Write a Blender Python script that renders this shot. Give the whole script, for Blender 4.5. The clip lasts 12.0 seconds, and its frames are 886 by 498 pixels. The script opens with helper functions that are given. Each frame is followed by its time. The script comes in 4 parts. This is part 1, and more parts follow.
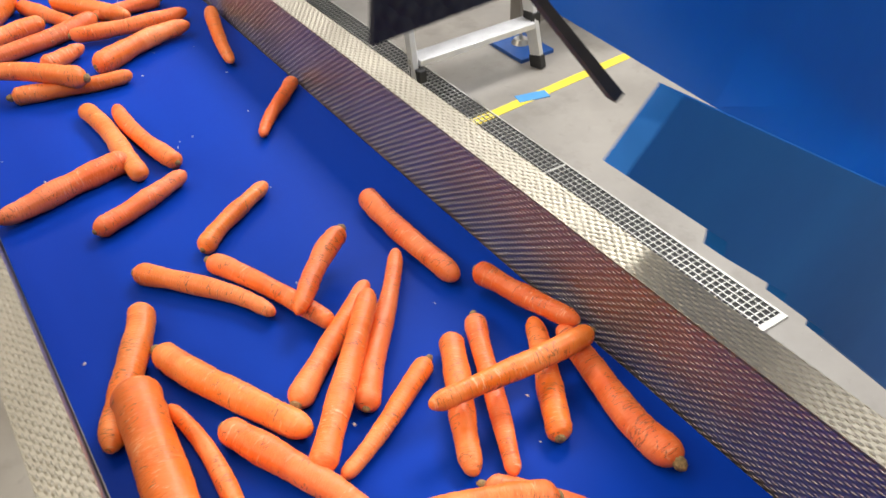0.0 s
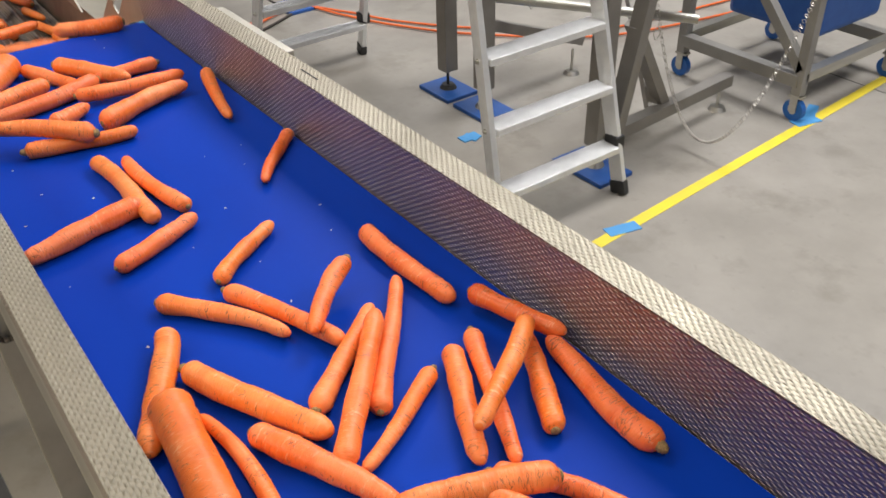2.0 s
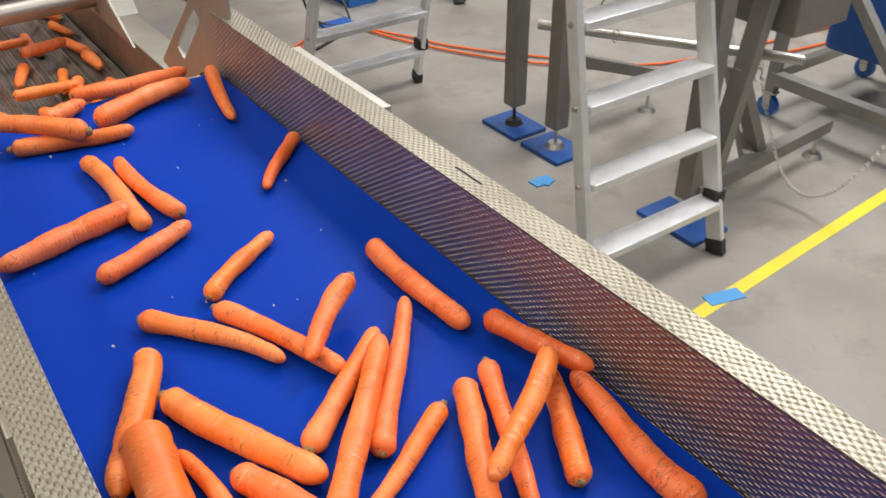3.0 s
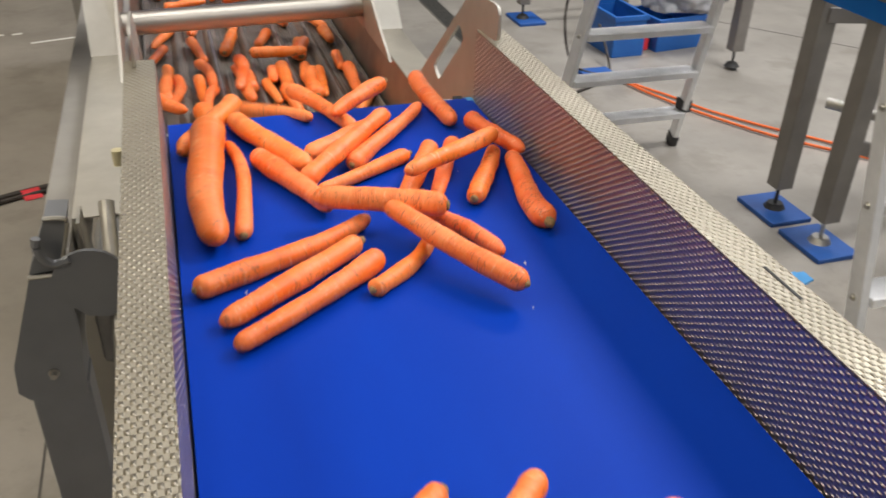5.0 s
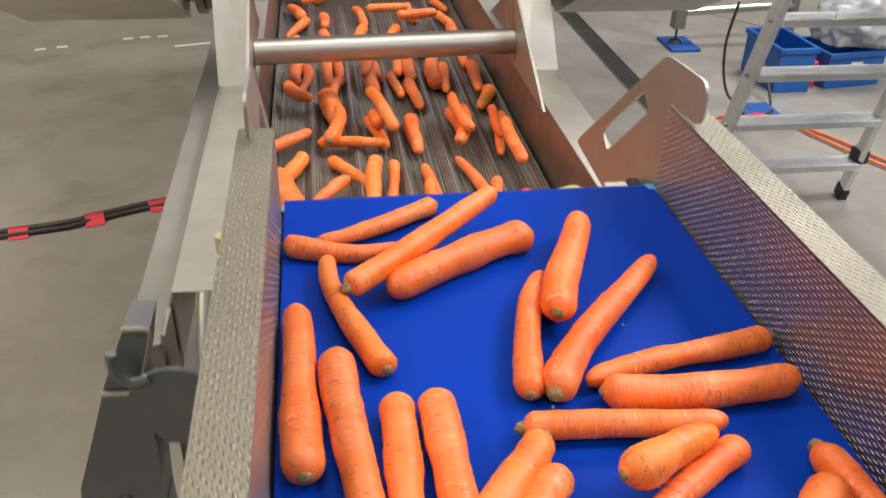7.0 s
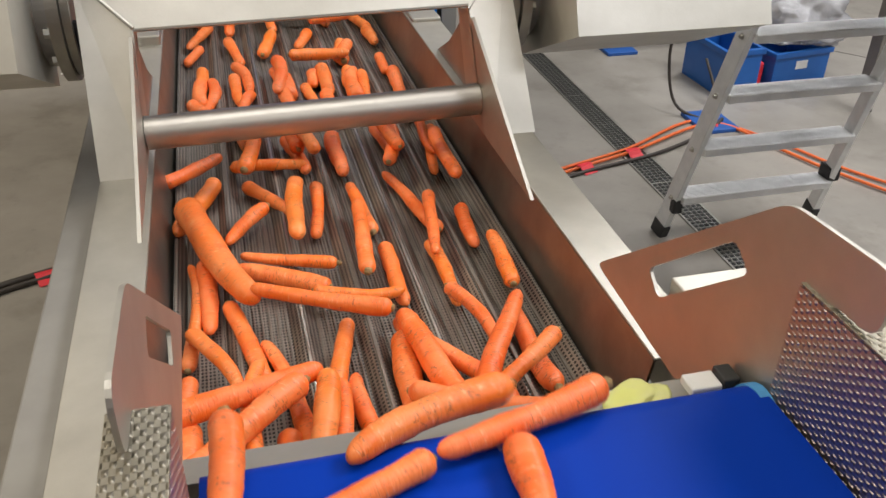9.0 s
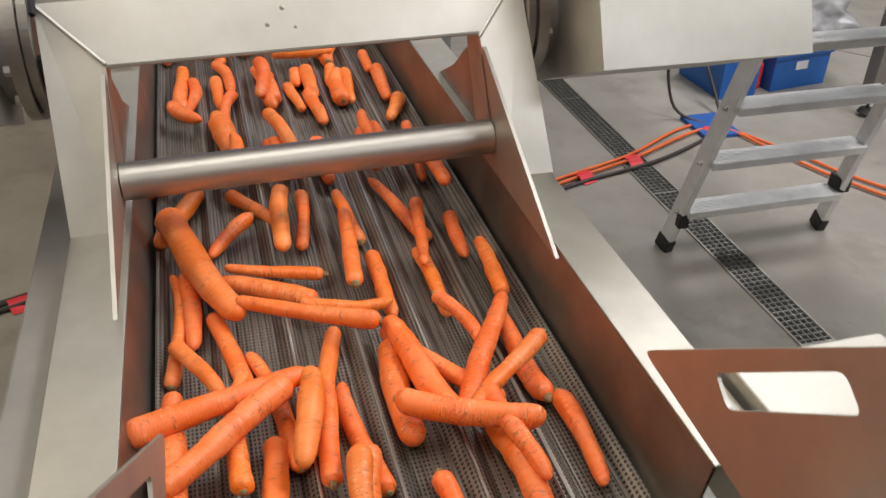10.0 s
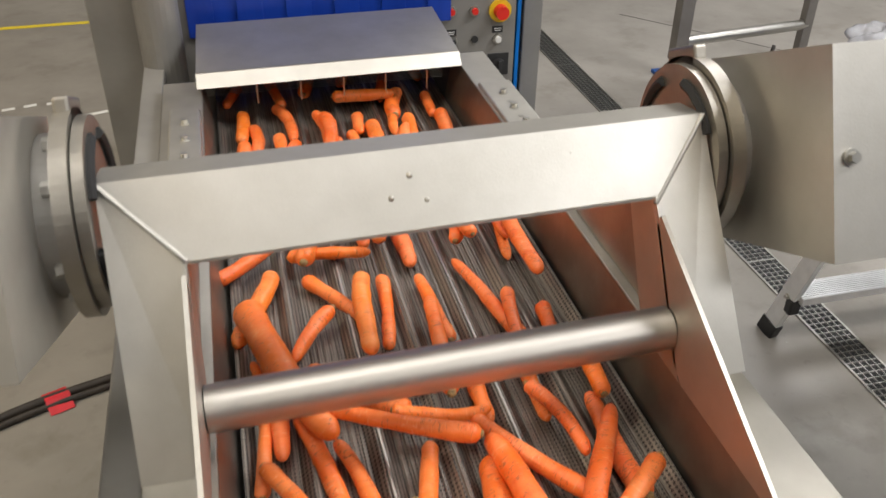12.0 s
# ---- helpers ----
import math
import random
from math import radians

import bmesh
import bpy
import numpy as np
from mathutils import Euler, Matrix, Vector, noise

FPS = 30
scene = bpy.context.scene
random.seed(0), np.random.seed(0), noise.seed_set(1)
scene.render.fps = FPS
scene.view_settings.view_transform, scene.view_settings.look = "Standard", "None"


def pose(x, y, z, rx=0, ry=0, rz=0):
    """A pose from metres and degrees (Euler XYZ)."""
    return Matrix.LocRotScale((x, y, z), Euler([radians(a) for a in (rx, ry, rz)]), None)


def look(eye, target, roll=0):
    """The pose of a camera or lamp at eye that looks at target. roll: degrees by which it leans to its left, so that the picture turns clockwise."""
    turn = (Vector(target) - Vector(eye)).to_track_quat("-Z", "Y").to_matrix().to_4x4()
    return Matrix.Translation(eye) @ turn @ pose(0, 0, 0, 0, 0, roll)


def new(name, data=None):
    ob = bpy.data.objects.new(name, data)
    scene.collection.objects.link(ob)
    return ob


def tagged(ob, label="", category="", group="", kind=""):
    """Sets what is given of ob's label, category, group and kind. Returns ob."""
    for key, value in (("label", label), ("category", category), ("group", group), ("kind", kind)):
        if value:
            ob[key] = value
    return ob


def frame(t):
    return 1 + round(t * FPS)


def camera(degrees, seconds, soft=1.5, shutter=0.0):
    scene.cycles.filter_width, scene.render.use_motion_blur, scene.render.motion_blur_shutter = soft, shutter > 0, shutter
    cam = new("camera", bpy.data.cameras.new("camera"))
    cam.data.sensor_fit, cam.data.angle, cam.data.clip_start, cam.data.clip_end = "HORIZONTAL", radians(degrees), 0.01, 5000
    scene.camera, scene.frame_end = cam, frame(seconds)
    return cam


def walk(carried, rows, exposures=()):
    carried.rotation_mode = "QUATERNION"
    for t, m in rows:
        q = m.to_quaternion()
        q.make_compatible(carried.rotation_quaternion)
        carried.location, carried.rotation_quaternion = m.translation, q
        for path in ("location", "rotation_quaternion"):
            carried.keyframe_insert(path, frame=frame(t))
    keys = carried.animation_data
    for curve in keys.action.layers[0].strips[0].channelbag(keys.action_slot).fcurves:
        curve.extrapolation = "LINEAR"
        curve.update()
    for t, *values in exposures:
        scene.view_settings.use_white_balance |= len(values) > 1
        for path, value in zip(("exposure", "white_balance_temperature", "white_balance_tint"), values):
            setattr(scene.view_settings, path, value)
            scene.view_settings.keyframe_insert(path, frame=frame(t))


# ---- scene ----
cam = camera(54.6, 12.0, shutter=0.4)
PATH = [
    (0, (-0.233, -2.707, 1.884), (0.591, -1.395, 0.619), -2.4),
    (0.5, (-0.3, -2.542, 1.899), (0.579, -1.234, 0.668), -1.5),
    (1, (-0.345, -2.348, 1.865), (0.56, -1.019, 0.675), -2.0),
    (1.5, (-0.344, -2.155, 1.885), (0.591, -0.824, 0.720), -1.7),
    (2, (-0.336, -1.993, 1.913), (0.618, -0.66, 0.768), -1.7),
    (2.5, (-0.306, -1.726, 1.875), (0.661, -0.39, 0.744), -1.2),
    (2.7, (-0.296, -1.63, 1.87), (0.663, -0.288, 0.739), -1.0),
    (4.3, (-0.24, -1.342, 1.772), (0.501, 0.181, 0.708), 0.9),
    (4.5, (-0.24, -1.332, 1.762), (0.452, 0.22, 0.707), 1.1),
    (5, (-0.215, -1.292, 1.753), (0.312, 0.333, 0.713), 1.7),
    (5.5, (-0.227, -1.264, 1.758), (0.162, 0.404, 0.726), 2.0),
    (6, (-0.204, -1.186, 1.727), (0.104, 0.497, 0.692), 1.8),
    (6.5, (-0.176, -1.122, 1.72), (0.09, 0.565, 0.681), 1.5),
    (7, (-0.193, -0.99, 1.741), (0.069, 0.701, 0.706), 1.6),
    (7.2, (-0.205, -0.915, 1.75), (0.062, 0.773, 0.711), 1.3),
    (8.8, (-0.188, -0.528, 1.738), (0.242, 1.12, 0.689), 1.2),
    (9, (-0.188, -0.495, 1.726), (0.25, 1.148, 0.673), 1.2),
    (9.5, (-0.168, -0.403, 1.717), (0.296, 1.226, 0.654), 0.8),
    (10, (-0.185, -0.3, 1.742), (0.286, 1.318, 0.665), 1.4),
    (10.5, (-0.186, -0.22, 1.763), (0.247, 1.403, 0.677), 1.8),
    (11, (-0.225, -0.143, 1.798), (0.156, 1.489, 0.706), 1.9),
    (11.5, (-0.279, -0.011, 1.814), (0.103, 1.622, 0.725), 1.4),
    (12, (-0.256, 0.173, 1.832), (0.163, 1.792, 0.735), 0.8),
]
walk(cam, [(t, look(eye, target, roll)) for t, eye, target, roll in PATH], exposures=((0.0, 0.4), (0.6, 0.34), (1.6, 0.13), (2.6, 0.05), (4.5, 0.08), (5.2, 0.12), (6.0, 0.2), (7.2, 0.1), (9.0, -0.1), (10.5, -0.2), (11.5, -0.1), (12.0, 0.08)))

# ---- light: a closed hall with unseen area lamps added under its ceiling ----
world = bpy.data.worlds.new("hall_air")
scene.world = world
world.use_nodes = True
world.node_tree.nodes["Background"].inputs[0].default_value = (0.9, 0.95, 1.0, 1)
world.node_tree.nodes["Background"].inputs[1].default_value = 0.02
scene.view_settings.exposure = 0.0
# added rows: the left one tinted to warm that side of the floor
for lx, watts, tint in ((-4.4, 136.0, (1.0, 0.87, 0.67)), (-0.2, 50.0, (1.0, 0.96, 0.91)), (4.0, 246.0, (0.99, 0.98, 0.98))):
    for ly, share in ((-3.6, 0.75), (0.6, 1.2), (4.8, 0.85)):
        lamp = bpy.data.lights.new("added_area_lamp", "AREA")
        lamp.shape, lamp.size, lamp.size_y, lamp.energy, lamp.color = "RECTANGLE", 2.4, 1.7, watts * share, tint
        new("strip_light", lamp).matrix_world = pose(lx, ly, 5.3)


# ---- materials ----
def node(nt, kind, **values):
    n = nt.nodes.new(kind)
    for key, value in values.items():
        n.inputs[key.replace("_", " ")].default_value = value
    return n


def material(name, color, rough=0.5, metal=0.0, color2=None, scale=6.0, stretch=(1, 1, 1), bump=0.0, bump_scale=60.0,
             bump_stretch=(1, 1, 1), spread=(0.35, 0.65), rough2=None, random_value=0.0, specular=0.5):
    """A surface with broad stains and fine grain, at real-world size."""
    m = bpy.data.materials.new(name)
    m.use_nodes = True
    nt = m.node_tree
    p = nt.nodes["Principled BSDF"]
    p.inputs["Metallic"].default_value, p.inputs["Roughness"].default_value = metal, rough
    p.inputs["Specular IOR Level"].default_value = specular
    link = nt.links.new
    at = node(nt, "ShaderNodeTexCoord")
    mp = node(nt, "ShaderNodeMapping", Scale=stretch)
    link(at.outputs["Object"], mp.inputs["Vector"])
    broad = node(nt, "ShaderNodeTexNoise", Scale=scale, Detail=6.0, Roughness=0.6)
    link(mp.outputs[0], broad.inputs["Vector"])
    ramp = nt.nodes.new("ShaderNodeValToRGB")
    ramp.color_ramp.elements[0].position, ramp.color_ramp.elements[1].position = spread
    ramp.color_ramp.elements[0].color = (*color, 1)
    ramp.color_ramp.elements[1].color = (*(color2 or [c * 0.8 for c in color]), 1)
    link(broad.outputs["Fac"], ramp.inputs[0])
    out = ramp.outputs[0]
    if random_value:
        info = nt.nodes.new("ShaderNodeObjectInfo")
        rng = node(nt, "ShaderNodeMapRange", To_Min=1 - random_value, To_Max=1 + random_value)
        link(info.outputs["Random"], rng.inputs["Value"])
        hsv = nt.nodes.new("ShaderNodeHueSaturation")
        link(rng.outputs[0], hsv.inputs["Value"])
        link(out, hsv.inputs["Color"])
        out = hsv.outputs[0]
    link(out, p.inputs["Base Color"])
    if rough2 is not None:
        rr = node(nt, "ShaderNodeMapRange", To_Min=rough, To_Max=rough2)
        link(broad.outputs["Fac"], rr.inputs["Value"])
        link(rr.outputs[0], p.inputs["Roughness"])
    if bump:
        mb = node(nt, "ShaderNodeMapping", Scale=bump_stretch)
        link(at.outputs["Object"], mb.inputs["Vector"])
        fine = node(nt, "ShaderNodeTexNoise", Scale=bump_scale, Detail=4.0)
        link(mb.outputs[0], fine.inputs["Vector"])
        b = node(nt, "ShaderNodeBump", Strength=bump, Distance=0.002)
        link(fine.outputs["Fac"], b.inputs["Height"])
        link(b.outputs[0], p.inputs["Normal"])
    return m


def maths(nt, op, a, b=None):
    n = nt.nodes.new("ShaderNodeMath")
    n.operation = op
    for socket, value in zip(n.inputs, (a, b)):
        if value is None:
            continue
        if isinstance(value, (int, float)):
            socket.default_value = value
        else:
            nt.links.new(value, socket)
    return n.outputs[0]


def dimpled_steel(name, axis_a, axis_b, pitch_a, pitch_b, tone, depth, rough=0.32):
    """Embossed stainless sheet: staggered raised lozenges over the plane of two object axes."""
    m = material(name, tone, rough, 1.0, [c * 0.82 for c in tone], 7.0, rough2=rough + 0.14)
    nt = m.node_tree
    at = nt.nodes.new("ShaderNodeTexCoord")
    sep = nt.nodes.new("ShaderNodeSeparateXYZ")
    nt.links.new(at.outputs["Object"], sep.inputs[0])
    u = maths(nt, "MULTIPLY", sep.outputs[axis_a], math.pi / pitch_a)
    v = maths(nt, "MULTIPLY", sep.outputs[axis_b], math.pi / pitch_b)
    waves = maths(nt, "MULTIPLY", maths(nt, "SINE", u), maths(nt, "SINE", v))
    height = maths(nt, "POWER", maths(nt, "MAXIMUM", waves, 0.0), 0.8)
    bump = node(nt, "ShaderNodeBump", Strength=1.0, Distance=depth)
    nt.links.new(height, bump.inputs["Height"])
    nt.links.new(bump.outputs[0], nt.nodes["Principled BSDF"].inputs["Normal"])
    return m


def perforated_steel(name):
    """Fine punched sheet: rows of dark holes."""
    m = material(name, (0.36, 0.325, 0.285), 0.5, 0.7, (0.24, 0.215, 0.185), 9.0, rough2=0.65)
    nt = m.node_tree
    p = nt.nodes["Principled BSDF"]
    at = nt.nodes.new("ShaderNodeTexCoord")
    sep = nt.nodes.new("ShaderNodeSeparateXYZ")
    nt.links.new(at.outputs["Object"], sep.inputs[0])
    u = maths(nt, "SINE", maths(nt, "MULTIPLY", sep.outputs[0], math.pi / 0.0055))
    v = maths(nt, "SINE", maths(nt, "MULTIPLY", sep.outputs[1], math.pi / 0.0075))
    hole = maths(nt, "GREATER_THAN", maths(nt, "ABSOLUTE", maths(nt, "MULTIPLY", u, v)), 0.54)
    mix = nt.nodes.new("ShaderNodeMix")
    mix.data_type = "RGBA"
    base = p.inputs["Base Color"].links[0].from_socket
    nt.links.new(hole, mix.inputs[0])
    nt.links.new(base, mix.inputs[6])
    mix.inputs[7].default_value = (0.012, 0.011, 0.01, 1)
    nt.links.new(mix.outputs[2], p.inputs["Base Color"])
    inv = maths(nt, "SUBTRACT", 0.9, maths(nt, "MULTIPLY", hole, 0.9))
    nt.links.new(inv, p.inputs["Metallic"])
    bump = node(nt, "ShaderNodeBump", Strength=0.5, Distance=0.001)
    nt.links.new(maths(nt, "SUBTRACT", 1.0, hole), bump.inputs["Height"])
    nt.links.new(bump.outputs[0], p.inputs["Normal"])
    return m


def carrot_skin():
    m = material("carrot_skin", (0.89, 0.170, 0.013), 0.40, 0.0, (0.91, 0.245, 0.066), 12.0, (1, 1, 1), spread=(0.38, 0.62),
                 rough2=0.5, random_value=0.10, specular=0.6)
    nt = m.node_tree
    p = nt.nodes["Principled BSDF"]
    # every root has its own stretch of the pattern
    own_place = nt.nodes.new("ShaderNodeVectorMath")
    own_place.operation = "ADD"
    who = nt.nodes.new("ShaderNodeObjectInfo")
    spot = nt.nodes.new("ShaderNodeCombineXYZ")
    for k, far in enumerate((9.0, 5.0, 7.0)):
        nt.links.new(maths(nt, "MULTIPLY", who.outputs["Random"], far), spot.inputs[k])
    at = nt.nodes.new("ShaderNodeTexCoord")
    nt.links.new(at.outputs["Object"], own_place.inputs[0])
    nt.links.new(spot.outputs[0], own_place.inputs[1])
    for n in [n for n in nt.nodes if n.bl_idname == "ShaderNodeMapping"]:
        nt.links.new(own_place.outputs[0], n.inputs["Vector"])
    mp = node(nt, "ShaderNodeMapping", Scale=(1.0, 0.22, 0.22))
    nt.links.new(own_place.outputs[0], mp.inputs["Vector"])
    bands = node(nt, "ShaderNodeTexNoise", Scale=46.0, Detail=3.0, Roughness=0.6)
    nt.links.new(mp.outputs[0], bands.inputs["Vector"])
    deep = nt.nodes.new("ShaderNodeMapRange")
    deep.inputs["From Min"].default_value, deep.inputs["From Max"].default_value = 0.50, 0.68
    nt.links.new(bands.outputs["Fac"], deep.inputs["Value"])
    mix = nt.nodes.new("ShaderNodeMix")
    mix.data_type = "RGBA"
    nt.links.new(maths(nt, "MULTIPLY", deep.outputs[0], 0.55), mix.inputs[0])
    nt.links.new(p.inputs["Base Color"].links[0].from_socket, mix.inputs[6])
    mix.inputs[7].default_value = (0.78, 0.118, 0.008, 1)
    nt.links.new(mix.outputs[2], p.inputs["Base Color"])
    rings = node(nt, "ShaderNodeTexNoise", Scale=330.0, Detail=3.0, Roughness=0.65)
    nt.links.new(mp.outputs[0], rings.inputs["Vector"])
    area = node(nt, "ShaderNodeTexNoise", Scale=30.0, Detail=2.0)
    nt.links.new(own_place.outputs[0], area.inputs["Vector"])
    where = nt.nodes.new("ShaderNodeMapRange")
    where.inputs["From Min"].default_value, where.inputs["From Max"].default_value = 0.40, 0.60
    nt.links.new(area.outputs["Fac"], where.inputs["Value"])
    for low, high, strength, tint in ((0.59, 0.65, 0.72, (0.96, 0.46, 0.24, 1)), (0.41, 0.34, 0.30, (0.42, 0.075, 0.015, 1))):
        marks = nt.nodes.new("ShaderNodeMapRange")
        marks.inputs["From Min"].default_value, marks.inputs["From Max"].default_value = low, high
        nt.links.new(rings.outputs["Fac"], marks.inputs["Value"])
        mix = nt.nodes.new("ShaderNodeMix")
        mix.data_type = "RGBA"
        nt.links.new(maths(nt, "MULTIPLY", maths(nt, "MULTIPLY", marks.outputs[0], where.outputs[0]), strength), mix.inputs[0])
        nt.links.new(p.inputs["Base Color"].links[0].from_socket, mix.inputs[6])
        mix.inputs[7].default_value = tint
        nt.links.new(mix.outputs[2], p.inputs["Base Color"])
    # thin cracks round the root, in patches
    crack = node(nt, "ShaderNodeTexNoise", Scale=150.0, Detail=2.0, Roughness=0.5)
    nt.links.new(mp.outputs[0], crack.inputs["Vector"])
    patch = node(nt, "ShaderNodeTexNoise", Scale=38.0, Detail=2.0)
    nt.links.new(own_place.outputs[0], patch.inputs["Vector"])
    near = maths(nt, "ABSOLUTE", maths(nt, "SUBTRACT", crack.outputs["Fac"], 0.5))
    line = maths(nt, "MULTIPLY", maths(nt, "LESS_THAN", near, 0.013), maths(nt, "GREATER_THAN", patch.outputs["Fac"], 0.52))
    mix = nt.nodes.new("ShaderNodeMix")
    mix.data_type = "RGBA"
    nt.links.new(maths(nt, "MULTIPLY", line, 0.78), mix.inputs[0])
    nt.links.new(p.inputs["Base Color"].links[0].from_socket, mix.inputs[6])
    mix.inputs[7].default_value = (0.36, 0.10, 0.035, 1)
    nt.links.new(mix.outputs[2], p.inputs["Base Color"])
    # each root has its own hue
    info = nt.nodes.new("ShaderNodeObjectInfo")
    own = maths(nt, "FRACT", maths(nt, "MULTIPLY", info.outputs["Random"], 7.31))
    turn = node(nt, "ShaderNodeMapRange", To_Min=0.4950, To_Max=0.506)
    nt.links.new(own, turn.inputs["Value"])
    hue = nt.nodes.new("ShaderNodeHueSaturation")
    nt.links.new(turn.outputs[0], hue.inputs["Hue"])
    nt.links.new(p.inputs["Base Color"].links[0].from_socket, hue.inputs["Color"])
    nt.links.new(hue.outputs[0], p.inputs["Base Color"])
    bump = node(nt, "ShaderNodeBump", Strength=0.7, Distance=0.0016)
    nt.links.new(maths(nt, "SUBTRACT", rings.outputs["Fac"], maths(nt, "MULTIPLY", line, 0.4)), bump.inputs["Height"])
    nt.links.new(bump.outputs[0], p.inputs["Normal"])
    p.inputs["Subsurface Weight"].default_value = 0.08
    p.inputs["Subsurface Radius"].default_value = (0.006, 0.002, 0.001)
    p.inputs["Subsurface Scale"].default_value = 1.0
    return m


def checker_plate():
    """Dark blue-black sheet with raised tear marks."""
    m = material("checker_plate", (0.012, 0.016, 0.035), 0.35, 0.2, (0.02, 0.026, 0.05), 10.0)
    nt = m.node_tree
    at = nt.nodes.new("ShaderNodeTexCoord")
    v = node(nt, "ShaderNodeTexVoronoi", Scale=95.0)
    nt.links.new(at.outputs["Object"], v.inputs["Vector"])
    b = node(nt, "ShaderNodeBump", Strength=0.8, Distance=0.002)
    b.invert = True
    nt.links.new(v.outputs["Distance"], b.inputs["Height"])
    nt.links.new(b.outputs[0], nt.nodes["Principled BSDF"].inputs["Normal"])
    return m


CARROT = carrot_skin()
CROWN = material("carrot_crown", (0.42, 0.27, 0.11), 0.8, 0.0, (0.16, 0.11, 0.05), 260.0, bump=0.8, bump_scale=500.0)
BELT = material("blue_belt", (0.0010, 0.033, 0.345), 0.42, 0.0, (0.0010, 0.040, 0.39), 5.0, (1, 0.25, 1), bump=0.05, bump_scale=900.0, rough2=0.5, specular=0.07)
WALL_STEEL = dimpled_steel("dimpled_side_steel", 1, 2, 0.0062, 0.0042, (0.46, 0.405, 0.38), 0.0026, 0.36)
TOP_STEEL = dimpled_steel("dimpled_top_steel", 0, 1, 0.0042, 0.0062, (0.41, 0.375, 0.305), 0.0024, 0.42)
STEEL = material("brushed_steel", (0.56, 0.55, 0.51), 0.33, 1.0, (0.46, 0.45, 0.42), 3.0, (1, 1, 6), 0.06, 260.0, (1, 0.05, 1), rough2=0.46)
BLASTED = material("bead_blasted_steel", (0.57, 0.55, 0.495), 0.46, 1.0, (0.46, 0.44, 0.395), 5.0, bump=0.12, bump_scale=420.0, rough2=0.58)
TUBE_STEEL = material("satin_tube_steel", (0.60, 0.57, 0.52), 0.44, 1.0, (0.50, 0.47, 0.43), 6.0, (0.2, 1, 1), bump=0.05, bump_scale=300.0)
# brighter copy of the sheet steel, for faces that reflect overhead light
LIT_SATIN = material("lit_satin_sheet_steel", (0.69, 0.67, 0.62), 0.42, 1.0, (0.57, 0.55, 0.50), 4.0, bump=0.10, bump_scale=300.0, rough2=0.56)
# the motor flanges' own tone; on the trough sides it stands for dark reflections
FLANGE_SHADE_STEEL = material("cast_flange_shade_steel", (0.40, 0.375, 0.33), 0.45, 1.0, (0.30, 0.28, 0.245), 9.0, bump=0.12, bump_scale=300.0)
# darkened steel: shade put into the colour under the bed and inside the hood
DARK_SHADE_STEEL = material("dark_shade_steel", (0.22, 0.22, 0.22), 0.42, 0.9, (0.16, 0.16, 0.16), 8.0, bump=0.1)
PERF = perforated_steel("perforated_bed_steel")
SLAT = material("bed_rib_steel", (0.33, 0.30, 0.265), 0.5, 0.8, (0.20, 0.18, 0.155), 30.0, (1, 0.1, 1))
ALU = material("ladder_aluminium", (0.86, 0.865, 0.87), 0.45, 0.6, (0.76, 0.765, 0.77), 14.0, bump=0.08, bump_scale=200.0, bump_stretch=(0.1, 1, 1))
PAINT = material("grey_machine_paint", (0.30, 0.29, 0.27), 0.45, 0.3, (0.25, 0.24, 0.225), 6.0, bump=0.05)
GUARD = material("dark_grey_guard_paint", (0.215, 0.225, 0.245), 0.42, 0.35, (0.18, 0.19, 0.21), 6.0, bump=0.05)
FRAME_PAINT = material("warm_grey_frame_paint", (0.26, 0.245, 0.225), 0.42, 0.45, (0.21, 0.195, 0.18), 5.0, bump=0.06, bump_scale=200.0, rough2=0.55)
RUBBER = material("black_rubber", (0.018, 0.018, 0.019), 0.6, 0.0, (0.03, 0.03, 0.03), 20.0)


def stained_floor():
    m = material("grey_epoxy_floor", (0.325, 0.303, 0.273), 0.26, 0.0, (0.25, 0.232, 0.206), 1.9, bump=0.10, bump_scale=26.0, rough2=0.5)
    nt = m.node_tree
    p = nt.nodes["Principled BSDF"]
    at = nt.nodes.new("ShaderNodeTexCoord")
    for size, low, high, strength, tint in ((3.4, 0.54, 0.66, 0.42, (0.16, 0.145, 0.12, 1)), (17.0, 0.60, 0.70, 0.30, (0.18, 0.165, 0.145, 1)), (75.0, 0.70, 0.74, 0.55, (0.55, 0.53, 0.50, 1))):
        spots = node(nt, "ShaderNodeTexNoise", Scale=size, Detail=5.0, Roughness=0.62)
        nt.links.new(at.outputs["Object"], spots.inputs["Vector"])
        rng = nt.nodes.new("ShaderNodeMapRange")
        rng.inputs["From Min"].default_value, rng.inputs["From Max"].default_value = low, high
        nt.links.new(spots.outputs["Fac"], rng.inputs["Value"])
        mix = nt.nodes.new("ShaderNodeMix")
        mix.data_type = "RGBA"
        nt.links.new(maths(nt, "MULTIPLY", rng.outputs[0], strength), mix.inputs[0])
        nt.links.new(p.inputs["Base Color"].links[0].from_socket, mix.inputs[6])
        mix.inputs[7].default_value = tint
        nt.links.new(mix.outputs[2], p.inputs["Base Color"])
    return m


FLOOR = stained_floor()
HALL = material("pale_hall_wall", (0.27, 0.26, 0.245), 0.7, 0.0, (0.23, 0.22, 0.21), 1.0)
CEIL = material("grey_ceiling", (0.32, 0.32, 0.31), 0.8, 0.0, (0.27, 0.27, 0.26), 0.6)
YELLOW = material("yellow_tape", (0.78, 0.62, 0.03), 0.5, 0.0, (0.70, 0.55, 0.05), 9.0)
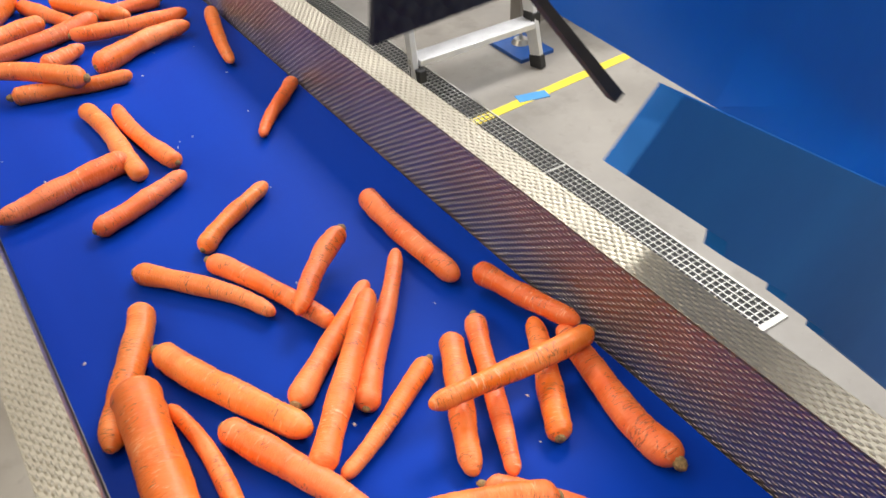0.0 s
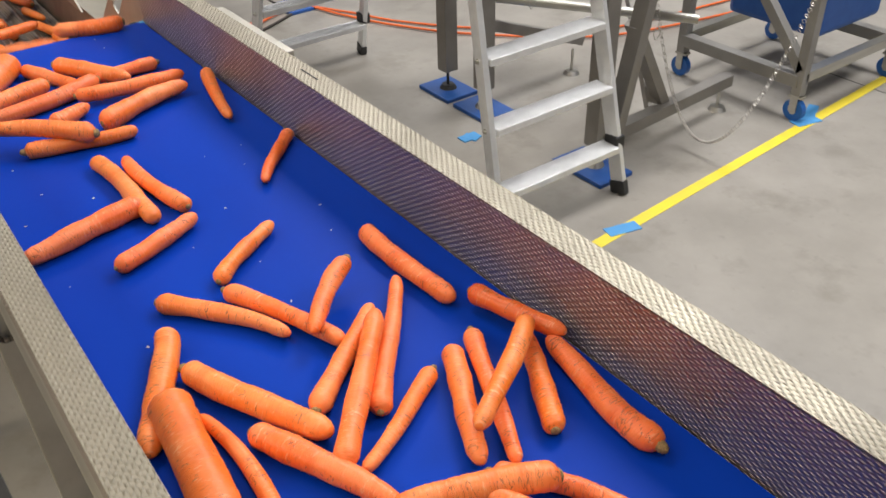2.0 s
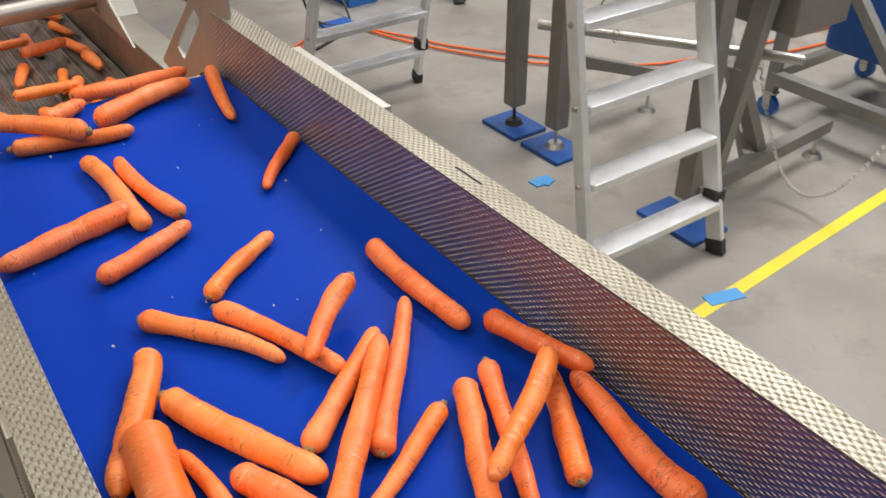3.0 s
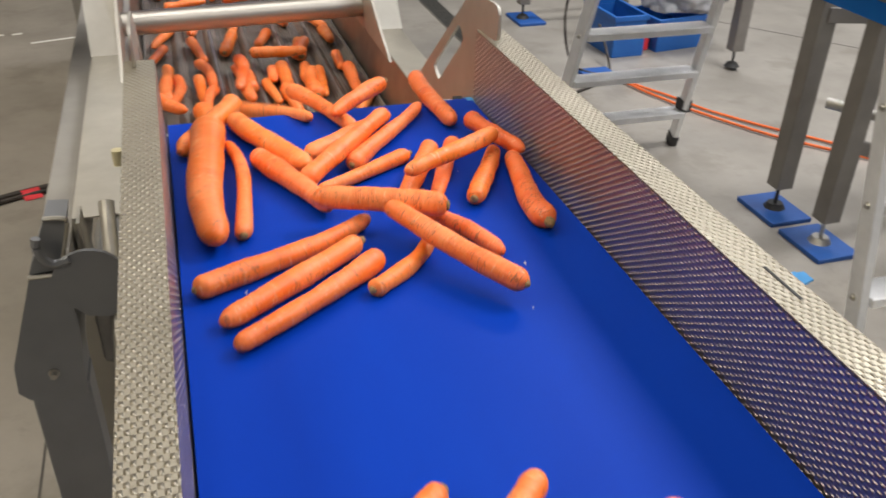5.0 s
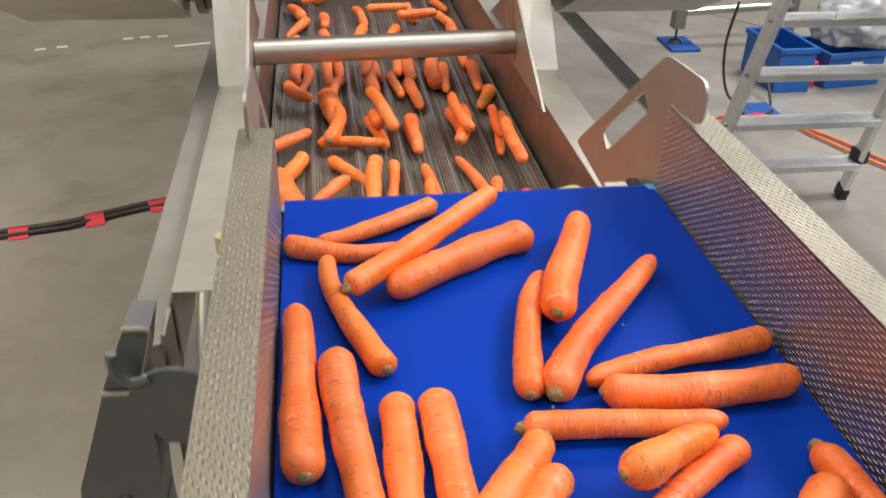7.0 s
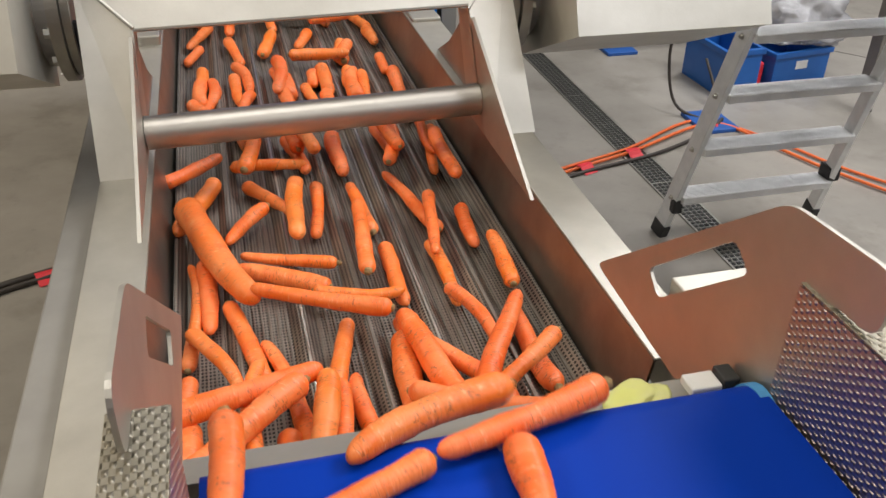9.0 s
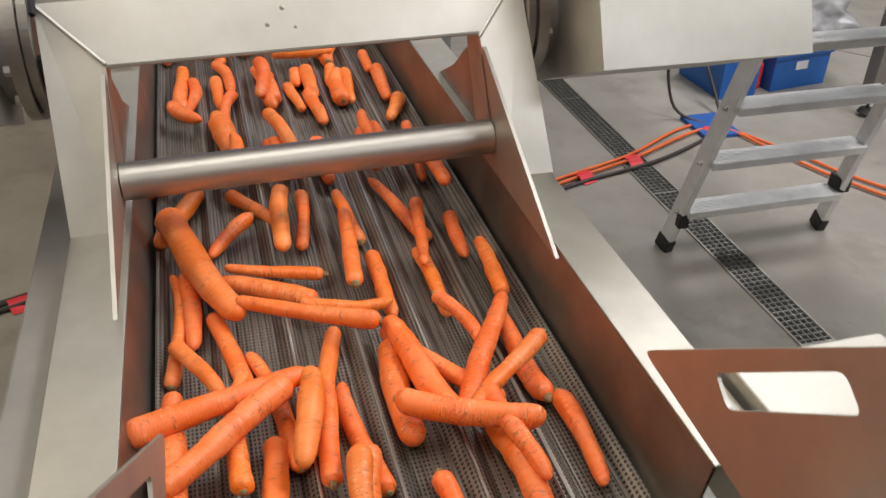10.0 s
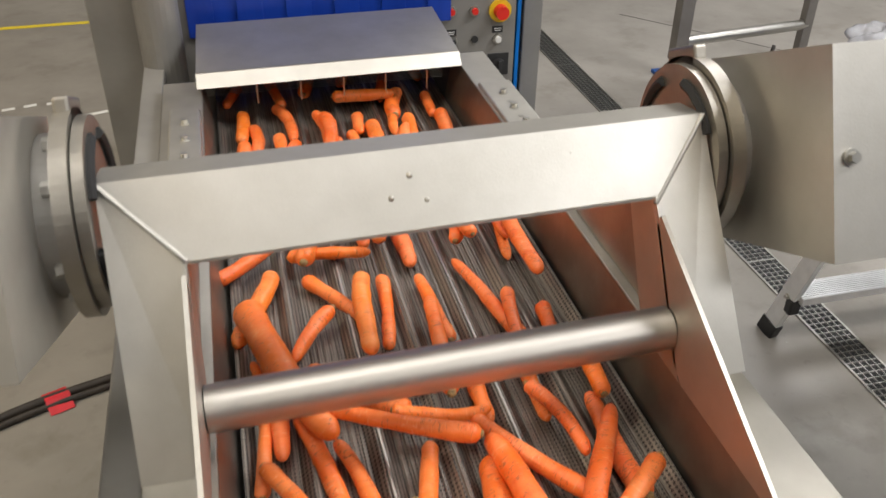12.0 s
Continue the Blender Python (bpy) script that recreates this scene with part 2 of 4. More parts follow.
BLUE_TAPE = material("blue_tape", (0.07, 0.30, 0.62), 0.55, 0.0, (0.06, 0.26, 0.55), 12.0)
RED_TAPE = material("red_tape", (0.75, 0.03, 0.05), 0.5, 0.0, (0.62, 0.03, 0.04), 14.0)
PAD_BLUE = material("blue_plastic_pad", (0.012, 0.075, 0.30), 0.5, 0.0, (0.016, 0.09, 0.34), 18.0, bump=0.1)
CRATE_BLUE = material("blue_crate_plastic", (0.012, 0.10, 0.38), 0.4, 0.0, (0.015, 0.12, 0.42), 8.0)
HOPPER_BLUE = material("blue_hopper_coat", (0.004, 0.155, 0.54), 0.5, 0.0, (0.003, 0.12, 0.46), 2.2, rough2=0.65, specular=0.25)
CURTAIN_BLUE = material("blue_strip_curtain", (0.008, 0.05, 0.40), 0.38, 0.0, (0.006, 0.035, 0.30), 14.0, (1, 1, 0.2))
ORANGE = material("orange_cable", (0.78, 0.16, 0.03), 0.5, 0.0, (0.66, 0.12, 0.03), 20.0)
CABLE = material("dark_cable", (0.03, 0.025, 0.022), 0.55, 0.0, (0.045, 0.036, 0.03), 20.0)
RED = material("red_button", (0.80, 0.03, 0.02), 0.3)
AMBER = material("yellow_button_base", (0.85, 0.55, 0.02), 0.4)
CLEAR_BAG = material("pale_plastic_bag", (0.72, 0.72, 0.74), 0.25, 0.0, (0.55, 0.55, 0.58), 9.0, bump=0.8, bump_scale=18.0)
CLEAR_BAG.node_tree.nodes["Principled BSDF"].inputs["Transmission Weight"].default_value = 0.55
CHECKER = checker_plate()
# near-black stands for the shade inside the drain and the slots
HOLE_SHADE = material("hole_shade", (0.02, 0.02, 0.02), 0.7)
CUT = material("cut_vegetable", (0.72, 0.74, 0.22), 0.5, 0.0, (0.66, 0.66, 0.28), 30.0)
CREAM = material("cream_plastic", (0.72, 0.66, 0.42), 0.5)
WHITE = material("white_label", (0.8, 0.8, 0.78), 0.5)


# ---- building helpers ----
def part(name, bm, mat, parent=None, label="", smooth=False):
    me = bpy.data.meshes.new(name)
    bmesh.ops.recalc_face_normals(bm, faces=bm.faces)
    bm.to_mesh(me)
    bm.free()
    if smooth:
        me.shade_smooth()
    me.materials.append(mat)
    ob = new(name, me)
    ob.parent = parent
    if label:
        tagged(ob, label)
    return ob


def thing(name, label, category, at=None, group="", kind=""):
    ob = new(name)
    ob.empty_display_size = 0.05
    if at is not None:
        ob.matrix_world = at
    return tagged(ob, label, category, group, kind)


def box(x0, x1, y0, y1, z0, z1, bevel=0.0, m=None):
    bm = bmesh.new()
    bmesh.ops.create_cube(bm, size=1, matrix=Matrix.Translation(((x0 + x1) / 2, (y0 + y1) / 2, (z0 + z1) / 2)) @ Matrix.Diagonal((abs(x1 - x0), abs(y1 - y0), abs(z1 - z0), 1)))
    if bevel:
        bmesh.ops.bevel(bm, geom=bm.edges[:], offset=bevel, segments=2, profile=0.5, affect="EDGES")
    if m is not None:
        bm.transform(m)
    return bm


def rod(a, b, r, sides=16, r2=None):
    a, b = Vector(a), Vector(b)
    bm = bmesh.new()
    bmesh.ops.create_cone(bm, cap_ends=True, segments=sides, radius1=r, radius2=r if r2 is None else r2, depth=(b - a).length)
    bm.transform(Matrix.Translation((a + b) / 2) @ (b - a).to_track_quat("Z", "Y").to_matrix().to_4x4())
    return bm


def beam(a, b, w, h, bevel=0.003):
    """A square tube from a to b."""
    a, b = Vector(a), Vector(b)
    bm = box(-w / 2, w / 2, -h / 2, h / 2, 0, (b - a).length, bevel)
    bm.transform(Matrix.Translation(a) @ (b - a).to_track_quat("Z", "Y").to_matrix().to_4x4())
    return bm


def plate(points, depth, holes=()):
    """A flat plate: a polygon of points in space, made thick along depth."""
    bm = bmesh.new()
    loops = [points, *holes]
    edges = []
    for loop in loops:
        vs = [bm.verts.new(p) for p in loop]
        edges += [bm.edges.new((vs[i], vs[(i + 1) % len(vs)])) for i in range(len(vs))]
    if holes:
        faces = [g for g in bmesh.ops.triangle_fill(bm, edges=edges, use_beauty=True)["geom"] if isinstance(g, bmesh.types.BMFace)]
    else:
        faces = [bm.faces.new(bm.verts[:])]
    grown = bmesh.ops.extrude_face_region(bm, geom=faces)["geom"]
    bmesh.ops.translate(bm, vec=depth, verts=[g for g in grown if isinstance(g, bmesh.types.BMVert)])
    return bm


def profile(points, y0, y1, steps=1):
    """A sheet profile in x and z drawn along y."""
    bm = bmesh.new()
    rows = []
    for k in range(steps + 1):
        y = y0 + (y1 - y0) * k / steps
        rows.append([bm.verts.new((x, y, z)) for x, z in points])
    for a, b in zip(rows, rows[1:]):
        for i in range(len(points) - 1):
            bm.faces.new((a[i], a[i + 1], b[i + 1], b[i]))
    return bm


def merge(*bms):
    me = bpy.data.meshes.new("joined")
    out = bmesh.new()
    for b in bms:
        b.to_mesh(me)
        b.free()
        out.from_mesh(me)
    bpy.data.meshes.remove(me)
    return out


def sweep(points, r, sides=8):
    """A round cable through points, smoothed."""
    pts = [Vector(p) for p in points]
    line = []
    for i in range(len(pts) - 1):
        p0, p1, p2, p3 = pts[max(i - 1, 0)], pts[i], pts[i + 1], pts[min(i + 2, len(pts) - 1)]
        for k in range(6):
            t = k / 6
            line.append(0.5 * (2 * p1 + (p2 - p0) * t + (2 * p0 - 5 * p1 + 4 * p2 - p3) * t * t + (3 * p1 - p0 - 3 * p2 + p3) * t ** 3))
    line.append(pts[-1])
    bm = bmesh.new()
    rows = []
    for i, p in enumerate(line):
        ahead = (line[min(i + 1, len(line) - 1)] - line[max(i - 1, 0)]).normalized()
        side = ahead.cross(Vector((0.01, 0.02, 1))).normalized()
        up = side.cross(ahead)
        rows.append([bm.verts.new(p + r * (math.cos(a) * side + math.sin(a) * up)) for a in (2 * math.pi * k / sides for k in range(sides))])
    for a, b in zip(rows, rows[1:]):
        for k in range(sides):
            bm.faces.new((a[k], a[(k + 1) % sides], b[(k + 1) % sides], b[k]))
    bm.faces.new(rows[0])
    bm.faces.new(rows[-1])
    return bm


def bolt(x, y, z, axis, r=0.009, parent=None):
    """A hexagon bolt head with its washer."""
    a = Vector((x, y, z))
    d = Vector(axis)
    return part("bolt", merge(rod(a, a + d * 0.002, r * 1.5, 14), rod(a + d * 0.002, a + d * 0.010, r, 6)), STEEL, parent)


# ---- the hall ----
ZB = 1.216   # the blue belt's surface
BED = 0.928  # the shaking bed's surface
tagged(part("floor", box(-9, 9, -10, 16, -0.12, 0), FLOOR), "smooth grey epoxy concrete floor, lightly stained", kind="structure")
tagged(part("ceiling", box(-9, 9, -10, 16, 6.0, 6.15), CEIL), "pale grey hall ceiling", kind="structure")
tagged(part("wall_west", box(-9.2, -9, -10, 16, 0, 6.0), HALL), "pale hall wall", kind="structure")
tagged(part("wall_east", box(9, 9.2, -10, 16, 0, 6.0), HALL), "pale hall wall", kind="structure")
tagged(part("wall_north", box(-9.2, 9.2, 16, 16.2, 0, 6.0), HALL), "pale hall wall", kind="structure")
tagged(part("wall_south", box(-9.2, 9.2, -10.2, -10, 0, 6.0), HALL), "pale hall wall", kind="structure")


def floor_strip(name, a, b, width, mat, label, category, z=0.0015):
    a, b = Vector((*a, 0)), Vector((*b, 0))
    side = Vector((-(b - a).y, (b - a).x, 0)).normalized() * width / 2
    pts = [a + side, a - side, b - side, b + side]
    return tagged(part(name, plate([p + Vector((0, 0, 0.0005)) for p in pts], (0, 0, z)), mat), label, category)


floor_strip("floor_marking_tape", (-3.0, -0.44), (4.9, 0.10), 0.052, YELLOW, "yellow marking tape stuck to the grey floor", "tape")
for lay, (a, b, w) in enumerate((((1.83, -0.085), (1.97, -0.12), 0.06), ((3.20, 0.02), (3.34, -0.01), 0.07), ((3.27, 0.0), (3.45, 0.08), 0.05), ((1.86, 0.90), (1.96, 0.90), 0.06), ((1.93, 0.86), (1.90, 0.93), 0.05), ((1.25, 0.93), (1.30, 0.86), 0.05))):
    floor_strip("blue_tape_mark", a, b, w, BLUE_TAPE, "scrap of blue marking tape on the floor", "tape", 0.0035 + 0.0006 * lay)


# streaks of sunlight through slits, laid on the floor as white strips
SUN_STREAK = material("painted_sun_streak", (0.82, 0.82, 0.80), 0.35, 0.0, (0.74, 0.74, 0.72), 20.0)
for a, b, w in (((-1.09, 4.455), (-0.52, 4.605), 0.030), ((-1.92, 4.44), (-1.86, 4.455), 0.035), ((-1.80, 4.48), (-1.74, 4.495), 0.035), ((-1.43, 4.625), (-1.37, 4.64), 0.03), ((-1.33, 4.65), (-1.27, 4.665), 0.03), ((-1.22, 4.66), (-1.16, 4.675), 0.03),
                ((-0.90, 5.50), (-0.84, 5.51), 0.04), ((-0.82, 5.53), (-0.76, 5.54), 0.04), ((-0.74, 5.55), (-0.68, 5.56), 0.04)):
    floor_strip("white_floor_mark", a, b, w, SUN_STREAK, "short streak of sunlight laid in white on the grey floor", "floor mark")
floor_strip("floor_marking_tape", (-4.2, 5.86), (-0.62, 5.98), 0.05, YELLOW, "worn yellow marking tape by the far machine", "tape", 0.0018)
JOINT = material("floor_joint_seal", (0.06, 0.055, 0.05), 0.6, 0.0, (0.09, 0.085, 0.08), 14.0)
for a, b in (((-0.73, -1.6), (-0.69, 6.6)), ((3.86, 0.3), (3.80, -2.4)), ((2.3, 5.4), (4.9, 2.2))):
    tagged(floor_strip("floor_joint", a, b, 0.007, JOINT, "thin dark sealed joint in the floor", "", 0.0012), kind="structure")


def drain(x0, x1, y0, y1):
    d = thing("floor_drain", "long steel floor drain channel under square mesh gratings", "drain", kind="structure")
    # flat near-black sheet in place of the shaded depth below the bars
    part("channel", box(x0 + 0.008, x1 - 0.008, y0, y1, 0.0005, 0.0015), HOLE_SHADE, d)
    part("rim", merge(box(x0, x0 + 0.008, y0, y1, 0.0005, 0.007), box(x1 - 0.008, x1, y0, y1, 0.0005, 0.007), box(x0, x1, y0 - 0.012, y0, 0.0005, 0.007)), STEEL, d)
    n = int((y1 - y0) / 0.026)
    cross = [box(x0 + 0.008, x1 - 0.008, y0 + 0.026 * k, y0 + 0.026 * k + (0.012 if k % 40 == 0 else 0.0035), 0.0016, 0.006) for k in range(n)]
    tagged(part("cross_bars", merge(*cross), STEEL, d), kind="stuff")
    for k in range(1, 5):
        x = x0 + 0.004 + (x1 - x0 - 0.008) * k / 5
        part("long_bar", box(x - 0.0016, x + 0.0016, y0, y1, 0.0018, 0.0066), STEEL, d)


drain(1.545, 1.675, -1.65, 9.0)


# ---- the blue belt conveyor ----
def belt_conveyor():
    c = thing("belt_conveyor", "conveyor with a plain blue belt between dimpled stainless side walls", "conveyor")
    r = 0.032
    pts = [(-5.4, ZB)] + [(0.0 + math.sin(a) * r, ZB - r + math.cos(a) * r) for a in (math.pi * k / 14 for k in range(15))] + [(-5.4, ZB - 2 * r)]
    bm = bmesh.new()
    rows = [[bm.verts.new((x, y, z)) for y, z in pts] for x in (-0.247, 0.247)]
    for i in range(len(pts) - 1):
        bm.faces.new((rows[0][i], rows[1][i], rows[1][i + 1], rows[0][i + 1]))
    part("belt", bm, BELT, c, "plain blue conveyor belt, lightly scuffed", smooth=True)
    for side in (-1, 1):
        x = 0.25 * side
        x1 = (0.25 + 0.042) * side
        y1 = 0.0 if side > 0 else -0.035
        part("side_wall", box(x, x + 0.0025 * side, -5.4, y1, 1.13, 1.3325), WALL_STEEL, c, "dimpled stainless side wall")
        part("top_flange", box(x, x1, -5.4, y1, 1.333, 1.3355, 0.0008), TOP_STEEL, c, "dimpled stainless top edge")
        part("outer_lip", box(x1 - 0.002 * side, x1, -5.4, y1, 1.285, 1.3325), WALL_STEEL, c)
        part("side_frame", box(x + 0.004 * side, x + 0.036 * side, -5.4, -0.06, 1.06, 1.20, 0.004), STEEL, c)
    part("roller_cap", rod((0.238, 0.002, ZB - 0.032), (0.2492, 0.002, ZB - 0.032), 0.0328, 32), BLUE_TAPE, c, "bright blue roller end cap")
    part("end_block", box(0.200, 0.232, 0.040, 0.064, 1.1835, 1.194, 0.002), WHITE, c, "white plastic end block")
    part("end_clamp", box(0.2325, 0.250, 0.040, 0.064, 1.1835, 1.199, 0.002), RUBBER, c, "black rubber clamp")
    # a dark strip on the flange stands for the slot's shaded inside
    part("slot", box(0.272, 0.275, -0.80, -0.745, 1.3354, 1.3362), HOLE_SHADE, c, "narrow dark slot cut in the flange")
    part("hinged_flap", box(0.296, 0.312, -0.72, -0.42, 1.308, 1.313, 0.002), BLASTED, c)
    part("flap_seal", box(0.2925, 0.2955, -0.72, -0.42, 1.305, 1.316), RUBBER, c)
    for y in (-0.55, -2.9, -5.2):
        for x in (-0.275, 0.275):
            part("leg", beam((x, y, 0.02), (x, y, 1.06), 0.06, 0.06), BLASTED, c)
        part("cross_beam", beam((-0.46, y, 0.40), (0.275, y, 0.40), 0.08, 0.05), BLASTED, c)
    for x in (-0.275, 0.275):
        part("side_rail", beam((x, -2.9, 0.34), (x, -0.55, 0.34), 0.05, 0.05), BLASTED, c)
    part("brace", beam((-0.275, -2.4, 0.34), (-0.275, -1.4, 1.05), 0.05, 0.05), BLASTED, c)
    return c


belt_conveyor()


def rounded(points, r, n=5):
    """The corners of a polygon in two axes, rounded."""
    out = []
    for i, p in enumerate(points):
        p = Vector(p)
        a = (Vector(points[i - 1]) - p).normalized()
        b = (Vector(points[(i + 1) % len(points)]) - p).normalized()
        for k in range(n + 1):
            t = k / n
            out.append((1 - t) ** 2 * (p + a * r) + 2 * t * (1 - t) * p + t * t * (p + b * r))
    return out


def end_plate(x, side):
    """The transfer side plate at the belt's end, with its slotted grip hole."""
    outline = rounded([(-0.088, 1.3385), (-0.088, 1.396), (0.040, 1.388), (0.374, 1.119), (0.16, 1.106), (-0.03, 1.09), (-0.03, 1.3385)], 0.02)
    hole = rounded([(0.071, 1.296), (0.100, 1.316), (0.244, 1.194), (0.214, 1.172)], 0.010, 4)
    p = thing("transfer_plate", "stainless side plate with a slotted grip hole at the belt's end", "plate", group="transfer plates")
    part("sheet", plate([(x, v.x, v.y) for v in outline], (0.004 * side, 0, 0), [[(x, v.x, v.y) for v in hole]]), BLASTED, p)
    return p


end_plate(0.2535, 1)
end_plate(-0.2745, -1)
scraper = thing("belt_scraper", "bare steel scraper sheet under the belt's end", "scraper")
part("blade", plate([(-0.30, 0.040, 1.18), (0.28, 0.040, 1.18), (0.28, 0.085, 1.165), (-0.30, 0.085, 1.165)], (0, 0, 0.003)), BLASTED, scraper)
part("apron", plate([(-0.30, 0.085, 1.165), (0.28, 0.085, 1.165), (0.28, 0.100, 1.02), (-0.30, 0.100, 1.02)], (0, 0.003, 0)), BLASTED, scraper)


# ---- the shaking trough ----
X0, X1 = -0.312, 0.262


def shaker():
    c = thing("shaking_conveyor", "stainless shaking conveyor trough with a fluted perforated bed", "conveyor")
    lanes = 6
    w = (X1 - X0) / lanes
    pts = []
    for k in range(lanes):
        a = X0 + k * w
        pts += [(a, BED + 0.014), (a + 0.006, BED + 0.014), (a + 0.020, BED), (a + w - 0.020, BED), (a + w - 0.006, BED + 0.014)]
    pts.append((X1, BED + 0.014))
    part("bed", profile(pts, -0.6, 3.9), PERF, c, "fluted perforated steel bed, dark with wear")
    for k in range(lanes):
        a = X0 + k * w
        for j in range(5):
            x = a + 0.024 + j * (w - 0.048) / 4
            part("bed_rib", box(x - 0.0012, x + 0.0012, -0.6, 3.9, BED + 0.0004, BED + 0.003), SLAT, c)
    for k in range(1, lanes):
        part("ridge", box(X0 + k * w - 0.0022, X0 + k * w + 0.0022, -0.6, 3.9, BED + 0.0145, BED + 0.0175, 0.0012), STEEL if k in (2, 4) else SLAT, c)
    # sides take the darker steel for the dim surroundings they reflect
    part("trough_side", profile([(X1, BED - 0.03), (X1 + 0.004, BED - 0.03), (X1 + 0.028, 1.046), (X1 + 0.024, 1.048), (X1, BED - 0.03)], 0.25, 2.2), FLANGE_SHADE_STEEL, c)
    part("trough_side", profile([(X0, BED - 0.03), (X0 - 0.004, BED - 0.03), (X0 - 0.028, 1.026), (X0 - 0.024, 1.028), (X0, BED - 0.03)], 0.09, 2.2), FLANGE_SHADE_STEEL, c)
    part("top_flange", box(X1 + 0.025, X1 + 0.105, 0.25, 2.2, 1.047, 1.0505, 0.001), BLASTED, c)
    part("top_flange", box(X0 - 0.113, X0 - 0.025, 0.09, 2.2, 1.027, 1.0305, 0.001), BLASTED, c)
    part("flange_lip", box(X1 + 0.102, X1 + 0.105, 0.25, 2.2, 0.90, 1.0465), BLASTED, c)
    part("flange_lip", box(X0 - 0.113, X0 - 0.110, 0.09, 2.2, 0.90, 1.0265), BLASTED, c)
    part("base_rail", box(-0.482, -0.430, 0.0, 3.0, 0.86, 1.005, 0.004), PAINT, c)
    part("base_rail", box(0.385, 0.43, 0.0, 3.0, 0.70, 0.80, 0.004), PAINT, c)
    part("cross_plate", box(-0.43, 0.385, 0.5, 1.9, 0.76, 0.80), DARK_SHADE_STEEL, c)
    part("spring_pack", box(-0.40, 0.36, 0.8, 1.4, 0.80, 0.90), DARK_SHADE_STEEL, c)
    for x in (-0.456, 0.408):
        for y in (0.30, 2.6):
            part("leg", beam((x, y, 0.0), (x, y, 0.87 if x < 0 else 0.71), 0.05, 0.05), PAINT, c)
    part("drive_cover", box(0.375, 0.60, -0.05, 0.385, 1.02, 1.072, 0.003), BLASTED, c, "folded stainless drive cover")
    part("drive_bracket", box(0.395, 0.425, 0.10, 0.30, 0.80, 1.02), PAINT, c)
    for y in (0.92, 0.40):
        part("pull_ring", sweep([(0.37, y, 0.99), (0.40, y - 0.012, 0.997), (0.414, y + 0.006, 0.985), (0.40, y + 0.022, 0.972), (0.372, y + 0.014, 0.972)], 0.0022, 6), STEEL, c)
    # the portal frame that carries the two vibration motors
    portal = part("portal_frame", plate(
        [(-0.425, 0.935, 1.0306), (-0.435, 1.136, 1.335), (0.357, 1.136, 1.348), (0.372, 0.935, 1.0508), (0.290, 0.935, 1.0508), (0.268, 1.068, 1.262), (-0.340, 1.068, 1.250), (-0.345, 0.935, 1.0306)],
        (0, 0.012, -0.006)), LIT_SATIN, c, "welded stainless portal frame")
    for x, q in ((-0.085, 0.42), (-0.040, 0.36), (-0.058, 0.66), (0.16, 0.72)):
        p = Vector((x, 1.068 + 0.068 * q, 1.256 + 0.088 * q))
        part("weld_spot", rod(p - Vector((0, -0.001, 0.001)), p + Vector((0, -0.0010, 0.0008)), 0.0050, 10, 0.0015), BLASTED, portal)
    part("portal_top_edge", plate([(-0.435, 1.136, 1.335), (0.357, 1.136, 1.348), (0.357, 1.20, 1.336), (-0.435, 1.20, 1.323)], (0, -0.001, -0.004)), BLASTED, portal)
    part("portal_inner_edge", plate([(-0.340, 1.068, 1.250), (0.268, 1.068, 1.262), (0.268, 1.145, 1.240), (-0.340, 1.145, 1.228)], (0, 0.001, 0.004)), BLASTED, portal)
    for x in (-0.342, 0.271):
        part("portal_cheek", plate([(x, 0.937, 1.052), (x, 1.068, 1.255), (x, 1.15, 1.235), (x, 1.05, 1.052)], (0.004 if x > 0 else -0.004, 0, 0)), BLASTED, portal)
        part("gusset", plate([(x, 0.672, 1.052), (x, 1.052, 1.245), (x, 1.056, 1.225), (x, 0.955, 1.07), (x, 0.93, 1.052)], (0.006 if x > 0 else -0.006, 0, 0)), BLASTED, portal)
    for x, side, foot in ((0.304, 1, 1.0512), (-0.352, -1, 1.0312)):
        outline = [(1.066, foot), (1.44, foot), (1.335, foot + 0.055), (1.26, foot + 0.115), (1.15, 1.232), (1.072, 1.245)]
        part("rear_cheek", plate([(x, y, z) for y, z in outline], (0.004 * side, 0, 0)), FLANGE_SHADE_STEEL, portal, "tall dull cheek plate standing on the flange")
    for x, y, z, e in ((-0.435, 1.136, 1.335, -0.340), (0.357, 1.136, 1.348, 0.268)):
        part("weld_seam", rod((x, y - 0.002, z - 0.001), (e, 1.066, 1.256), 0.0035, 8), STEEL, portal)
    part("cross_bar", rod((-0.340, 0.985, 1.092), (0.270, 0.987, 1.106), 0.030, 72), TUBE_STEEL, c, "round satin steel cross bar", smooth=False)
    for y in (2.06, 2.10, 2.14):
        for x in (-0.385, 0.33):
            bolt(x, y - 0.28, 1.0508 if x > 0 else 1.0308, (0, 0, 1), 0.007, c)
    return c


shaker()


